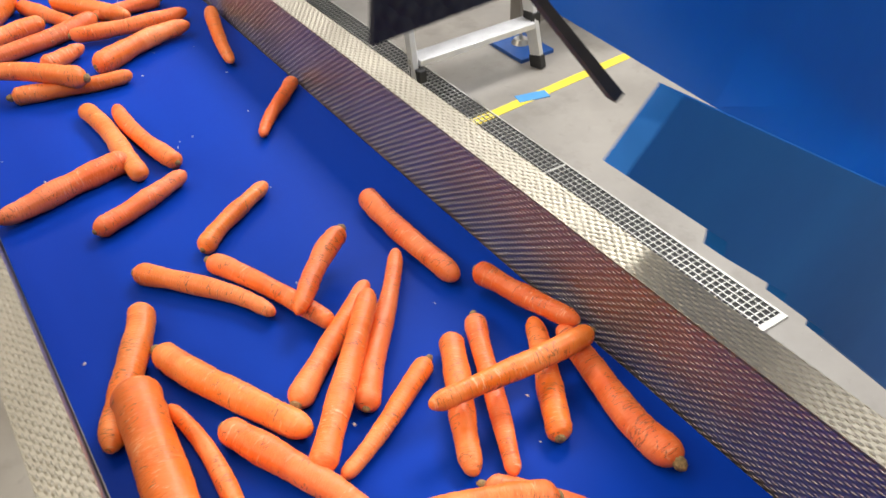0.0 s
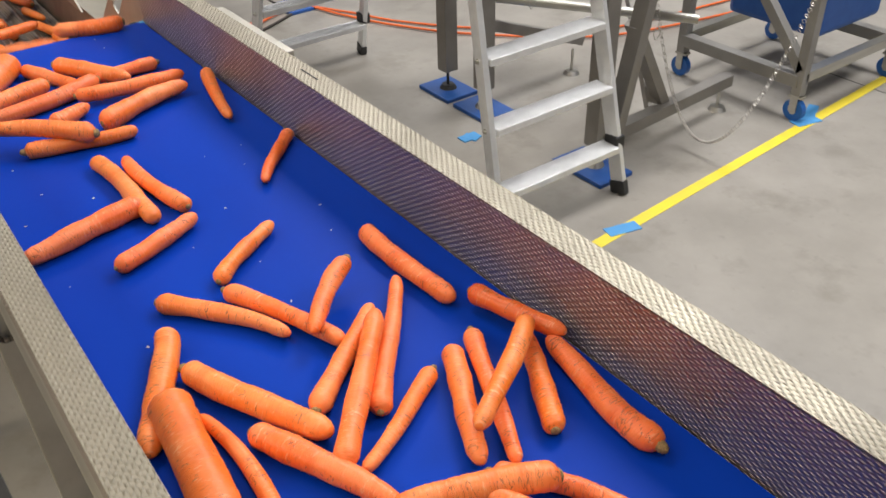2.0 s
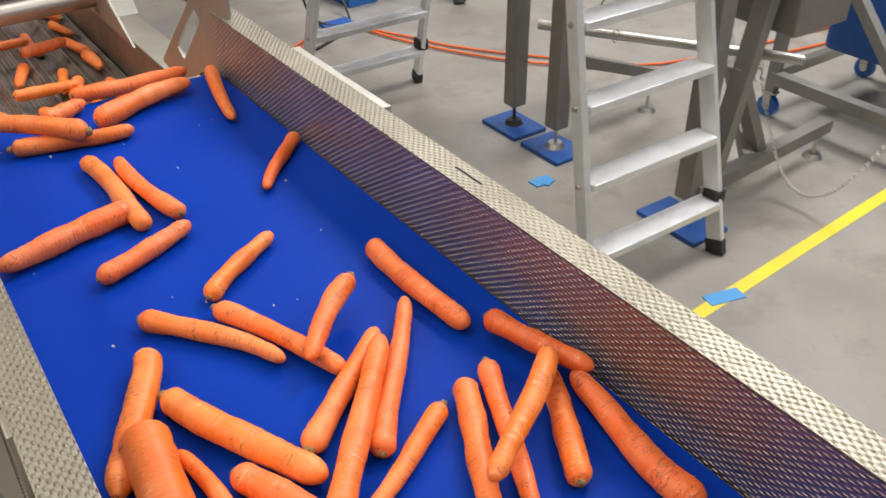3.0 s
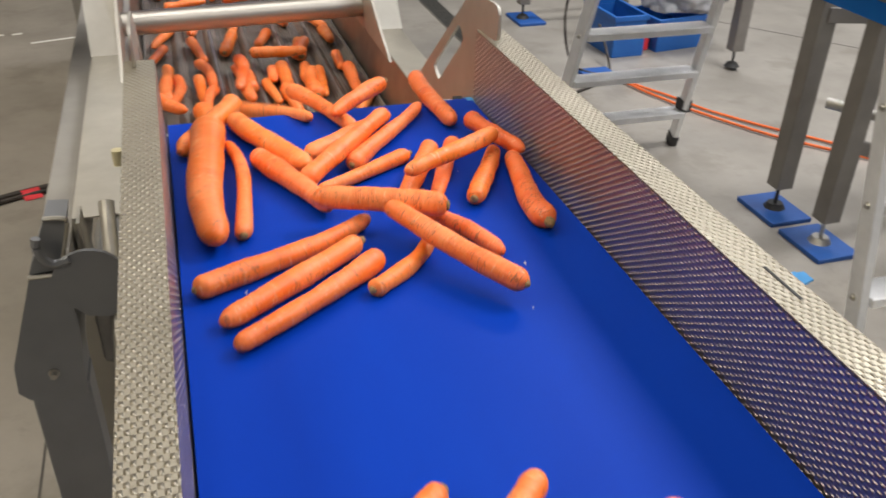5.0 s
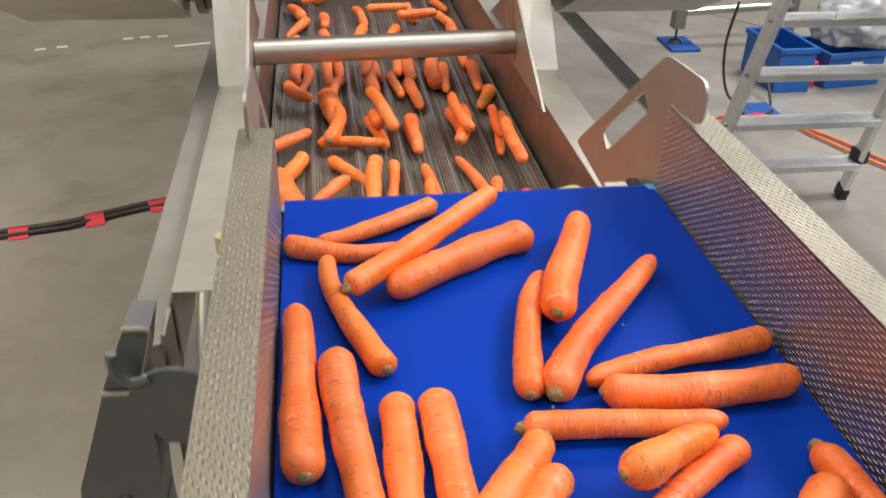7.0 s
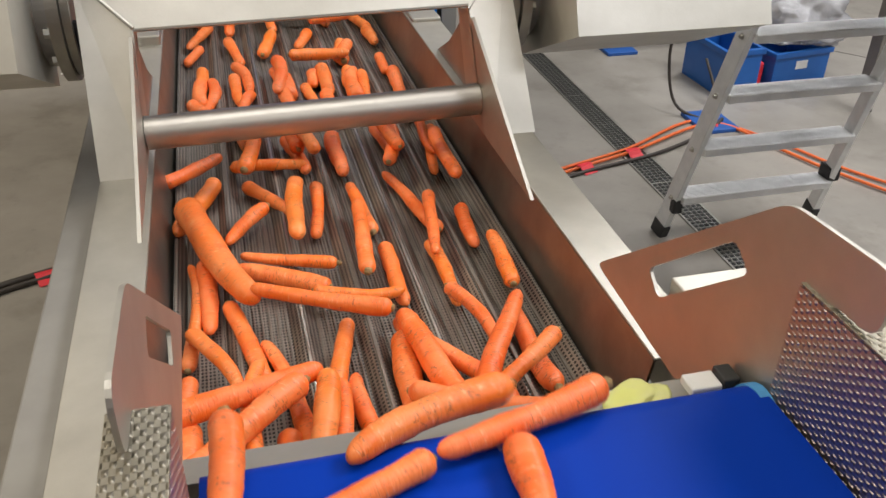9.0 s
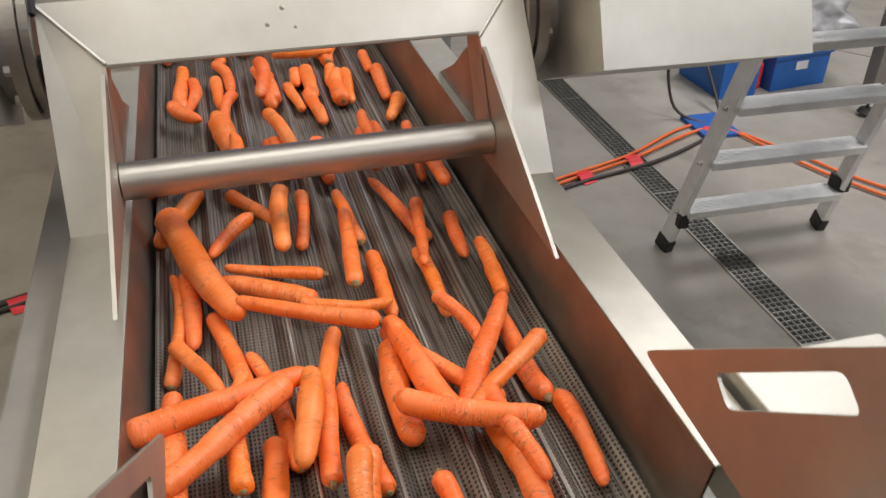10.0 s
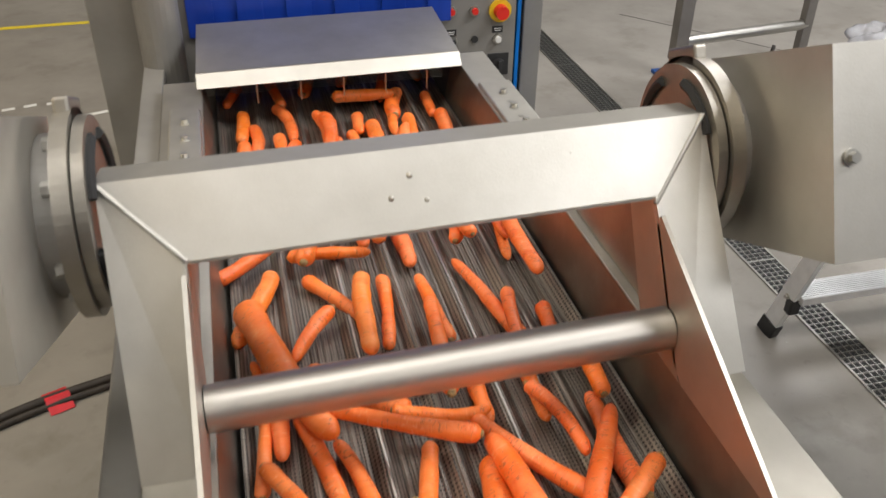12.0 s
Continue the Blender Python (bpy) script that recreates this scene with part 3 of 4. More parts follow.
def vibration_motor(side):
    """A vibration motor on its slotted flange, cover and all, leaning with the portal frame."""
    m = thing("vibration_motor", "bare metal vibration motor bolted on a slotted round flange", "motor", group="vibration motors")
    x = 0.362 if side > 0 else -0.440
    cy, cz = 1.20, 1.262
    turn = Matrix.Translation((x, cy, cz)) @ pose(0, 0, 0, -24, 0, 0)

    def put(name, bm, mat, label="", smooth=False):
        if side < 0:
            bm.transform(Matrix.Diagonal((-1, 1, 1, 1)))
        bm.transform(turn)
        return part(name, bm, mat, m, label, smooth)

    def disc(x0, x1, r, sides=64):
        return rod((x0, 0, 0), (x1, 0, 0), r, sides)
    put("fixed_flange", disc(0.0, 0.014, 0.124), FLANGE_SHADE_STEEL)
    put("turning_flange", merge(disc(0.016, 0.036, 0.134, 72), box(0.016, 0.036, -0.04, 0.04, 0.10, 0.147, 0.004)), FLANGE_SHADE_STEEL)
    for k in range(30):
        a = math.radians(150 + k * 3.4)
        put("graduation", box(-0.001, 0.0012, -0.0008, 0.0008, 0.112, 0.123, m=pose(0.015, 0, 0, math.degrees(a), 0, 0)), DARK_SHADE_STEEL)
    for a in (40, 130, 220, 310):
        for k in range(7):
            b = math.radians(a - 18 + k * 6)
            if k in (0, 6):
                p = Vector((0.036, math.sin(b) * 0.106, math.cos(b) * 0.106))
                put("bolt", merge(rod(p, p + Vector((0.004, 0, 0)), 0.014, 14), rod(p + Vector((0.004, 0, 0)), p + Vector((0.014, 0, 0)), 0.010, 6)), STEEL)
        pts = []
        for k in range(7):
            b = math.radians(a - 27 + k * 9)
            pts.append((-0.001, math.sin(b) * 0.102, math.cos(b) * 0.102))
        put("slot", sweep(pts, 0.0085, 6), HOLE_SHADE)
    put("motor_body", disc(0.036, 0.30, 0.105), PAINT, smooth=False)
    shell = plate([(0.062, -0.274, -0.138), (0.45, -0.274, -0.138), (0.45, -0.274, 0.126), (0.062, -0.274, 0.126)], (0, 0.33, 0))
    put("cover", shell, LIT_SATIN, "folded stainless motor cover")
    p = Vector((0.085, -0.2745, -0.009))
    put("bolt", merge(rod(p, p + Vector((0, -0.003, 0)), 0.011, 14), rod(p + Vector((0, -0.003, 0)), p + Vector((0, -0.011, 0)), 0.0072, 6)), STEEL)
    return m


vibration_motor(1)
vibration_motor(-1)


# ---- the machine that takes the carrots in ----
def washer():
    c = thing("intake_machine", "tall steel machine with an intake hood and blue strip curtain", "machine")
    part("hood", plate([(-0.345, 2.14, 1.070), (0.286, 2.14, 1.076), (0.280, 2.40, 1.106), (-0.338, 2.40, 1.100)], (0, 0, 0.004)), BLASTED, c, "sloping stainless intake hood")
    # the lip leans back and takes the brighter steel for its reflected light
    part("hood_front", plate([(-0.346, 2.138, 1.073), (0.287, 2.138, 1.079), (0.287, 2.112, 1.052), (-0.346, 2.112, 1.046)], (0, 0.003, -0.002)), LIT_SATIN, c, "folded front lip, toned bright as if lit")
    for x in (-0.338, 0.284):
        part("hood_side", plate([(x, 2.14, 1.066), (x, 2.40, 1.098), (x, 2.40, 0.90), (x, 2.20, 0.90)], (0.004, 0, 0)), DARK_SHADE_STEEL, c)
    # short chains hang across the opening
    for k in range(5):
        x = -0.21 + k * 0.105
        part("curtain_chain", rod((x, 2.16, 0.98), (x, 2.158, 1.05), 0.0022, 6), STEEL, c)
    for k in range(26):
        z = 0.955 + k * 0.0042
        part("comb_wire", rod((-0.333, 2.29, z), (0.283, 2.29, z), 0.0010, 5), STEEL, c)
    # added black sheet stands for the dark depth of the open intake
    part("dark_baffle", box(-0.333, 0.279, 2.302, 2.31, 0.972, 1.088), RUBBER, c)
    # body
    for x0, x1, y0 in ((-0.60, -0.34, 2.46), (-0.34, 0.60, 4.0), (0.60, 0.66, 2.56)):
        part("housing_wall", box(x0, x1, y0, 4.1, 0.0, 1.9, 0.004), PAINT, c)
    part("housing_roof", box(-0.60, 0.66, 2.46, 4.1, 1.902, 1.94, 0.004), PAINT, c)
    part("post", rod((-0.43, 2.42, 0.0), (-0.43, 2.42, 1.9), 0.055, 24), PAINT, c)
    for k in range(11):
        x = -0.36 + k * 0.064
        part("curtain_strip", box(x, x + 0.0675, 2.452 + 0.006 * (k % 2), 2.456 + 0.006 * (k % 2), 1.05, 1.88, 0.0015), CURTAIN_BLUE, c, "blue plastic curtain strip")
    panel = part("control_panel", box(0.328, 0.552, 2.49, 2.52, 0.70, 1.45, 0.003), PAINT, c, "grey control panel")
    part("blue_edge", box(0.556, 0.566, 2.488, 2.53, 0.0, 1.5), HOPPER_BLUE, c)
    part("panel_leg", box(0.335, 0.545, 2.50, 2.53, 0.0, 0.70), PAINT, c)

    def knob(x, z, r, depth, mat, name, ring=None, ring_r=0.0):
        if ring:
            part("collar", rod((x, 2.489, z), (x, 2.480, z), ring_r, 20), ring, panel)
        part(name, rod((x, 2.485, z), (x, 2.489 - depth, z), r, 20, r * 0.9), mat, panel)
    knob(0.501, 1.058, 0.021, 0.035, RED, "emergency_stop", AMBER, 0.033)
    knob(0.425, 1.062, 0.010, 0.016, RED, "push_button", STEEL, 0.014)
    knob(0.357, 1.064, 0.010, 0.016, RED, "push_button", STEEL, 0.014)
    knob(0.497, 0.975, 0.010, 0.016, WHITE, "push_button", STEEL, 0.014)
    knob(0.428, 0.978, 0.011, 0.006, RUBBER, "plug")
    knob(0.362, 0.975, 0.009, 0.016, RUBBER, "push_button", STEEL, 0.014)
    for x, z in ((0.497, 1.002), (0.358, 1.000)):
        part("caption_plate", box(x - 0.016, x + 0.016, 2.4885, 2.4897, z - 0.010, z + 0.010), RUBBER, panel)
        part("caption_bar", box(x - 0.011, x + 0.011, 2.4875, 2.4884, z + 0.002, z + 0.004), WHITE, panel)
        part("caption_bar", box(x - 0.009, x + 0.009, 2.4875, 2.4884, z - 0.004, z - 0.002), WHITE, panel)
    part("switch_plate", box(0.470, 0.535, 2.486, 2.4896, 0.862, 0.930, 0.001), RUBBER, panel)
    part("rotary_switch", merge(rod((0.502, 2.486, 0.897), (0.502, 2.470, 0.897), 0.019, 20), box(0.497, 0.507, 2.462, 2.471, 0.880, 0.914, 0.002)), RUBBER, panel)
    part("switch_pointer", box(0.510, 0.514, 2.484, 2.4858, 0.880, 0.905), WHITE, panel)
    # bolted bearing rails either side of the bed
    for x0, x1, z in ((-0.405, -0.340, 1.055), (0.292, 0.368, 1.06)):
        rail = part("bearing_rail", box(x0, x1, 1.66, 1.985, 0.90, z, 0.004), BLASTED, c)
        for y in (1.75, 1.83, 1.91):
            bolt((x0 + x1) / 2, y, z, (0, 0, 1), 0.007, rail)
    return c


washer()


# ---- aluminium steps to a crossing deck ----
def steps(y_foot, lean, xl, xr, first, rise, name_label):
    c = thing("step_ladder", name_label, "ladder", group="step ladders")
    top = 1.42

    def rail(x, z):
        mid = (xl + xr) / 2
        return Vector((mid + (x - mid) * (1 - 0.13 * z), y_foot + lean * z, z))
    for x in (xl, xr):
        a, b = rail(x, 0.05), rail(x, top)
        part("side_rail", beam(a, b, 0.026, 0.062), ALU, c)
        part("foot", beam(rail(x, 0.0), rail(x, 0.06), 0.034, 0.070), RUBBER, c, "black rubber foot")
    for k in range(5):
        z = first + rise * k
        a, b = rail(xl, z), rail(xr, z)
        y = a.y
        part("tread", box(a.x + 0.012, b.x - 0.012, y - 0.045, y + 0.045, z - 0.028, z, 0.003), ALU, c, "ribbed aluminium tread")
        ribs = [box(a.x + 0.014, b.x - 0.014, y - 0.042 + 0.0093 * j, y - 0.0385 + 0.0093 * j, z + 0.0002, z + 0.0022) for j in range(10)]
        part("tread_ribs", merge(*ribs), ALU, c)
        for x, s in ((a.x, -1), (b.x, 1)):
            bolt(x + 0.013 * s, y, z - 0.014, (s, 0, 0), 0.007, c)
    part("latch", box(rail(xl, 0.13).x - 0.01, rail(xl, 0.13).x + 0.03, rail(xl, 0.13).y - 0.05, rail(xl, 0.13).y + 0.03, 0.13, 0.19, 0.006), RUBBER, c)
    part("latch", box(rail(xr, 0.22).x - 0.02, rail(xr, 0.22).x + 0.03, rail(xr, 0.22).y - 0.03, rail(xr, 0.22).y + 0.04, 0.20, 0.26, 0.006), RUBBER, c)
    return c


steps(0.10, 0.23, 1.44, 2.095, 0.222, 0.25, "aluminium step ladder with ribbed treads and black rubber feet")
steps(2.13, -0.285, 1.395, 2.075, 0.205, 0.228, "aluminium step ladder leaning towards the crossing deck")
deck = thing("crossing_deck", "aluminium deck resting on the two step ladders", "platform")
part("board", box(1.40, 2.09, 0.43, 1.75, 1.421, 1.45, 0.003), ALU, deck)


# ---- the line beside, on its blue pads ----
def pad(x0, x1, y0, y1):
    tagged(part("floor_pad", box(x0, x1, y0, y1, 0.0, 0.02, 0.003), PAD_BLUE), "square blue plastic pad under a machine foot", "pad", "floor pads")


def foot(x, y, z0, z1, parent, dark):
    part("levelling_foot", merge(rod((x, y, z0), (x, y, z0 + 0.022), 0.045, 20, 0.032), rod((x, y, z0 + 0.018), (x, y, z1), 0.008, 10)), RUBBER if dark else STEEL, parent)


for y0, y1 in ((1.26, 1.515), (0.963, 1.218), (0.17, 0.475), (4.12, 4.40), (2.95, 3.2)):
    pad(2.05, 2.245, y0, y1)


def neighbour_line():
    c = thing("neighbouring_conveyor_frame", "grey welded machine frame on levelling feet", "machine frame")
    for (x, y), dark, h in (((2.15, 1.39), True, 1.7), ((2.15, 1.09), False, 1.7), ((2.16, 0.32), False, 1.7), ((2.12, 4.26), True, 1.7), ((3.01, 3.03), True, 1.7)):
        foot(x, y, 0.02, 0.14, c, dark)
        part("leg", beam((x, y, 0.12), (x, y, h), 0.076, 0.076), FRAME_PAINT, c)
    for (x, y) in ((2.80, 1.14), (3.05, 0.36)):
        foot(x, y, 0.0, 0.14, c, False)
    part("low_beam", beam((2.16, 0.30, 0.15), (3.10, 0.36, 0.15), 0.06, 0.06), FRAME_PAINT, c)
    part("low_beam", beam((2.15, 1.09, 0.45), (2.85, 1.14, 0.18), 0.06, 0.05), FRAME_PAINT, c)
    part("leaning_leg", beam((2.24, 0.30, 0.15), (2.58, 0.34, 1.5), 0.07, 0.06), FRAME_PAINT, c)
    part("leaning_leg", beam((2.62, 0.36, 0.16), (2.34, 0.34, 0.62), 0.06, 0.05), FRAME_PAINT, c)
    part("brace", beam((2.55, 0.36, 0.16), (2.95, 1.10, 0.95), 0.05, 0.05), FRAME_PAINT, c)
    part("tie_tube", rod((2.15, 1.25, 0.55), (2.80, 0.36, 0.52), 0.022, 16), STEEL, c)
    part("upper_beam", beam((2.15, 0.20, 1.45), (2.15, 4.3, 1.45), 0.08, 0.06), FRAME_PAINT, c)
    part("drive_box", box(2.48, 2.80, 0.22, 0.55, 0.72, 1.05, 0.01), FRAME_PAINT, c)
    for x, y, z in ((2.18, 1.15, 0.50), (2.30, 0.95, 0.55), (2.45, 0.60, 0.52), (2.55, 0.40, 0.50)):
        part("cable_ring", sweep([(x, y, z), (x + 0.02, y, z + 0.03), (x + 0.045, y, z), (x + 0.02, y, z - 0.03), (x, y, z + 0.004)], 0.0025, 6), STEEL, c)
    part("low_tube", rod((2.12, 4.26, 0.22), (2.92, 4.30, 0.25), 0.028, 16), STEEL, c)
    part("leg", beam((2.92, 4.30, 0.0), (2.92, 4.30, 1.7), 0.055, 0.055), FRAME_PAINT, c)
    part("bright_tube", rod((2.19, 1.14, 0.745), (2.88, 1.14, 0.81), 0.020, 20), STEEL, c, "polished round tie tube")
    part("belt_edge", box(2.105, 2.125, 0.95, 3.2, 0.915, 0.985, 0.004), HOPPER_BLUE, c, "blue belt edge between the legs")
    part("cross_rail", beam((2.15, 1.39, 0.86), (2.95, 1.20, 0.86), 0.09, 0.06), FRAME_PAINT, c)
    part("sensor", merge(box(2.30, 2.38, 1.20, 1.26, 0.80, 0.86, 0.004), rod((2.34, 1.23, 0.74), (2.34, 1.23, 0.80), 0.030, 18)), RUBBER, c)
    part("looped_cable", sweep([(2.19, 1.18, 0.62), (2.26, 1.16, 0.54), (2.38, 1.16, 0.55), (2.46, 1.16, 0.66), (2.40, 1.16, 0.68), (2.28, 1.15, 0.69), (2.55, 1.14, 0.70), (2.86, 1.14, 0.76), (2.93, 1.14, 0.68)], 0.0035, 6), CABLE, c)
    links = []
    n = 116
    for k in range(n):
        t = k / (n - 1)
        p = Vector((2.62, 0.46 - 0.74 * t, 0.62 + 0.20 * t - 2.6 * t * (1 - t)))
        lk = bmesh.new()
        bmesh.ops.create_cone(lk, cap_ends=False, segments=8, radius1=0.0085, radius2=0.0085, depth=0.005)
        lk.transform(Matrix.Translation(p) @ pose(0, 0, 0, 90 * (k % 2), 60, 90 * (k % 2)))
        links.append(lk)
    tagged(part("safety_chain", merge(*links), TUBE_STEEL, c, "sagging steel link chain"), kind="stuff")
    return c


neighbour_line()


def castor(x, y, parent):
    w = part("castor", merge(box(x - 0.022, x + 0.022, y - 0.035, y + 0.035, 0.118, 0.130, 0.002), box(x - 0.024, x - 0.020, y - 0.02, y + 0.02, 0.05, 0.12), box(x + 0.020, x + 0.024, y - 0.02, y + 0.02, 0.05, 0.12)), STEEL, parent)
    part("wheel", rod((x - 0.016, y, 0.0535), (x + 0.016, y, 0.0535), 0.053, 24), CRATE_BLUE, w, "blue castor wheel")
    part("hub", rod((x - 0.019, y, 0.0535), (x + 0.019, y, 0.0535), 0.02, 14), STEEL, w)


def trolley():
    c = thing("steel_trolley", "grey steel trolley on blue castors", "trolley")
    xs, ys = (3.24, 4.05), (0.06, 0.76)
    for x in xs:
        for y in ys:
            castor(x, y, c)
            part("post", beam((x, y, 0.131), (x, y, 1.1), 0.05, 0.05), PAINT, c)
        part("side_beam", beam((x, ys[0], 0.20), (x, ys[1], 0.20), 0.06, 0.06), PAINT, c)
    for y in ys:
        part("cross_beam", beam((xs[0], y, 0.22), (xs[1], y, 0.22), 0.05, 0.05), STEEL, c)
    part("brace", beam((xs[0], 0.06, 0.25), (xs[0], 0.70, 0.95), 0.05, 0.05), PAINT, c)
    part("blue_tray", box(3.45, 4.0, 0.15, 0.68, 0.32, 0.75, 0.03), PAD_BLUE, c, "blue plastic tub")
    return c


trolley()


# ---- crates, bag and cables ----
def crate(m, w, d, h):
    c = thing("plastic_crate", "blue plastic stacking crate on the floor", "crate", m, "crates")
    part("base", box(-w / 2, w / 2, -d / 2, d / 2, 0.0, 0.012, 0.003), CRATE_BLUE, c)
    for a in ((-w / 2, -w / 2 + 0.012, -d / 2, d / 2), (w / 2 - 0.012, w / 2, -d / 2, d / 2), (-w / 2 + 0.012, w / 2 - 0.012, -d / 2, -d / 2 + 0.012), (-w / 2 + 0.012, w / 2 - 0.012, d / 2 - 0.012, d / 2)):
        part("side", box(*a, 0.012, h - 0.03, 0.002), CRATE_BLUE, c)
    part("rim", merge(box(-w / 2 - 0.012, w / 2 + 0.012, -d / 2 - 0.012, -d / 2 + 0.012, h - 0.03, h, 0.003), box(-w / 2 - 0.012, w / 2 + 0.012, d / 2 - 0.012, d / 2 + 0.012, h - 0.03, h, 0.003),
         box(-w / 2 - 0.012, -w / 2 + 0.012, -d / 2, d / 2, h - 0.03, h, 0.003), box(w / 2 - 0.012, w / 2 + 0.012, -d / 2, d / 2, h - 0.03, h, 0.003)), CRATE_BLUE, c)
    part("label", box(-0.04, 0.04, -d / 2 - 0.0015, -d / 2 - 0.0003, h * 0.5, h * 0.72), WHITE, c)


crate(pose(2.475, 3.58, 0, 0, 0, 92), 0.40, 0.22, 0.26)
crate(pose(2.87, 3.60, 0, 0, 0, 8), 0.38, 0.32, 0.21)
bag = bmesh.new()
bmesh.ops.create_icosphere(bag, subdivisions=5, radius=0.21)
for v in bag.verts:
    v.co *= 1 + 0.34 * noise.noise(v.co * 8) + 0.16 * noise.noise(v.co * 22) + 0.06 * noise.noise(v.co * 60)
    v.co.x *= 1.25
    v.co.z = max(v.co.z * 0.8, -0.10)
bag.transform(pose(3.00, 3.64, 0.315))
tagged(part("plastic_bag", bag, CLEAR_BAG, smooth=True), "crumpled pale plastic bag stuffed over a crate", "bag")
tagged(part("red_cloth", box(2.615, 2.675, 3.46, 3.54, 0.0, 0.15, 0.015), RED_TAPE), "crumpled red rag between the blue crates", "rag")


def cable(points, r, mat, label):
    return tagged(part("cable", sweep(points, r, 8), mat, smooth=True), label, "cable")


cable([(0.6, 2.45, 0.014), (1.25, 2.70, 0.014), (1.6, 2.82, 0.016), (2.14, 3.04, 0.016), (2.30, 2.72, 0.014), (2.44, 2.38, 0.014), (2.75, 1.9, 0.014), (3.4, 1.35, 0.014), (4.6, 1.1, 0.014)], 0.008, ORANGE, "orange power cable lying over the floor")
cable([(0.6, 2.50, 0.012), (1.25, 2.74, 0.012), (1.6, 2.86, 0.013), (2.10, 3.10, 0.012), (2.35, 2.76, 0.012), (2.50, 2.42, 0.012), (2.80, 2.0, 0.012), (3.3, 1.5, 0.012), (4.6, 1.3, 0.012)], 0.0075, ORANGE, "orange power cable lying over the floor")
cable([(0.6, 2.41, 0.010), (1.25, 2.66, 0.010), (1.7, 2.78, 0.012), (2.05, 2.95, 0.010), (2.20, 3.05, 0.03)], 0.009, CABLE, "dark cable taped beside the orange one")
cable([(2.02, 3.30, 0.55), (1.98, 3.28, 0.30), (2.02, 3.22, 0.06), (2.14, 3.10, 0.012), (2.26, 3.18, 0.012), (2.30, 3.45, 0.20)], 0.008, CABLE, "dark cable hanging by the crate")
cable([(-3.5, 1.75, 0.014), (-1.46, 2.13, 0.014), (-1.13, 2.235, 0.014), (-0.90, 2.33, 0.014), (-0.5, 2.45, 0.014)], 0.015, CABLE, "dark cable taped down with red tape")
cable([(-3.5, 1.72, 0.010), (-1.46, 2.10, 0.010), (-1.13, 2.205, 0.010), (-0.90, 2.30, 0.010), (-0.5, 2.42, 0.010)], 0.011, CABLE, "dark cable taped down with red tape")
for x, y, a in ((-1.40, 2.14, 98), (-1.13, 2.22, 104), (-0.90, 2.32, 112), (1.32, 2.72, 110), (1.60, 2.82, 105), (2.12, 3.02, 60)):
    t = merge(profile([(-0.055, 0.003), (-0.03, 0.012), (-0.012, 0.027), (0.012, 0.027), (0.03, 0.012), (0.055, 0.003)], -0.036, 0.036))
    t.transform(pose(x, y, 0, 0, 0, a - 0))
    tagged(part("red_tape", t, RED_TAPE), "strip of red tape holding a cable to the floor", "tape", "red tapes")
cable([(0.52, -0.9, 0.012), (-0.5, -1.15, 0.012), (-0.95, -0.85, 0.012), (-1.3, -0.95, 0.012)], 0.008, ORANGE, "thin orange cable on the floor")


# ---- latch and guard at the conveyor's side ----
def side_latch():
    c = thing("conveyor_side_guard", "folded grey steel guard with a lift-off hook latch", "guard")
    y = -0.25
    shell = [(-0.440, 1.127), (-0.404, 1.127), (-0.396, 1.10), (-0.394, 1.04), (-0.400, 0.975), (-0.402, 0.925), (-0.478, 0.930), (-0.491, 0.945), (-0.487, 0.992)]
    part("guard_shell", plate([(px, y, pz) for px, pz in shell], (0, 0.07, 0)), GUARD, c)
    part("guard_leg", merge(box(-0.477, -0.402, y + 0.004, y + 0.010, 0.0, 0.945, 0.002), box(-0.4045, -0.3985, y + 0.004, y + 0.06, 0.0, 0.945, 0.002)), GUARD, c)
    part("mount", plate([(px, y + 0.006, pz) for px, pz in ((-0.406, 1.210), (-0.380, 1.208), (-0.391, 1.155), (-0.400, 1.132), (-0.440, 1.130))], (0, 0.05, 0)), GUARD, c)
    part("guard_rim", sweep([(-0.441, y, 1.129), (-0.408, y, 1.129), (-0.399, y, 1.136), (-0.393, y, 1.155), (-0.380, y, 1.200), (-0.384, y, 1.210), (-0.407, y, 1.212)], 0.003, 6), BLASTED, c, "bright cut edge of the folded sheet")
    part("back_plate", box(-0.372, -0.367, y + 0.01, y + 0.06, 1.12, 1.195, 0.001), BLASTED, c)
    lever = [(-0.366 + 0.046 * math.cos(a), 1.122 + 0.044 * math.sin(a)) for a in (math.pi * k / 12 for k in range(13))]
    lever += [(-0.400, 1.09), (-0.378, 1.066), (-0.350, 1.060), (-0.322, 1.075)]
    part("lever", plate([(px, y - 0.012, pz) for px, pz in lever], (0, 0.006, 0)), GUARD, c, "grey half-round lever plate")
    part("hook", sweep([(-0.418, y - 0.012, 1.192), (-0.420, y - 0.012, 1.178), (-0.414, y - 0.012, 1.160), (-0.402, y - 0.012, 1.152), (-0.385, y - 0.012, 1.157)], 0.006, 8), GUARD, c, "hooked latch lever")
    part("gas_strut", merge(rod((-0.345, -0.10, 1.15), (-0.345, -0.34, 0.95), 0.011, 14), rod((-0.345, -0.34, 0.95), (-0.345, -0.46, 0.85), 0.006, 10)), STEEL, c)
    part("bearing_block", box(-0.375, -0.300, -0.235, -0.02, 0.96, 1.085, 0.008), DARK_SHADE_STEEL, c)
    part("knob", rod((-0.318, -0.095, 1.205), (-0.318, -0.095, 1.228), 0.008, 14), CREAM, c)
    bolt(-0.440, y - 0.001, 0.972, (0, -1, 0), 0.005, c)
    return c


side_latch()


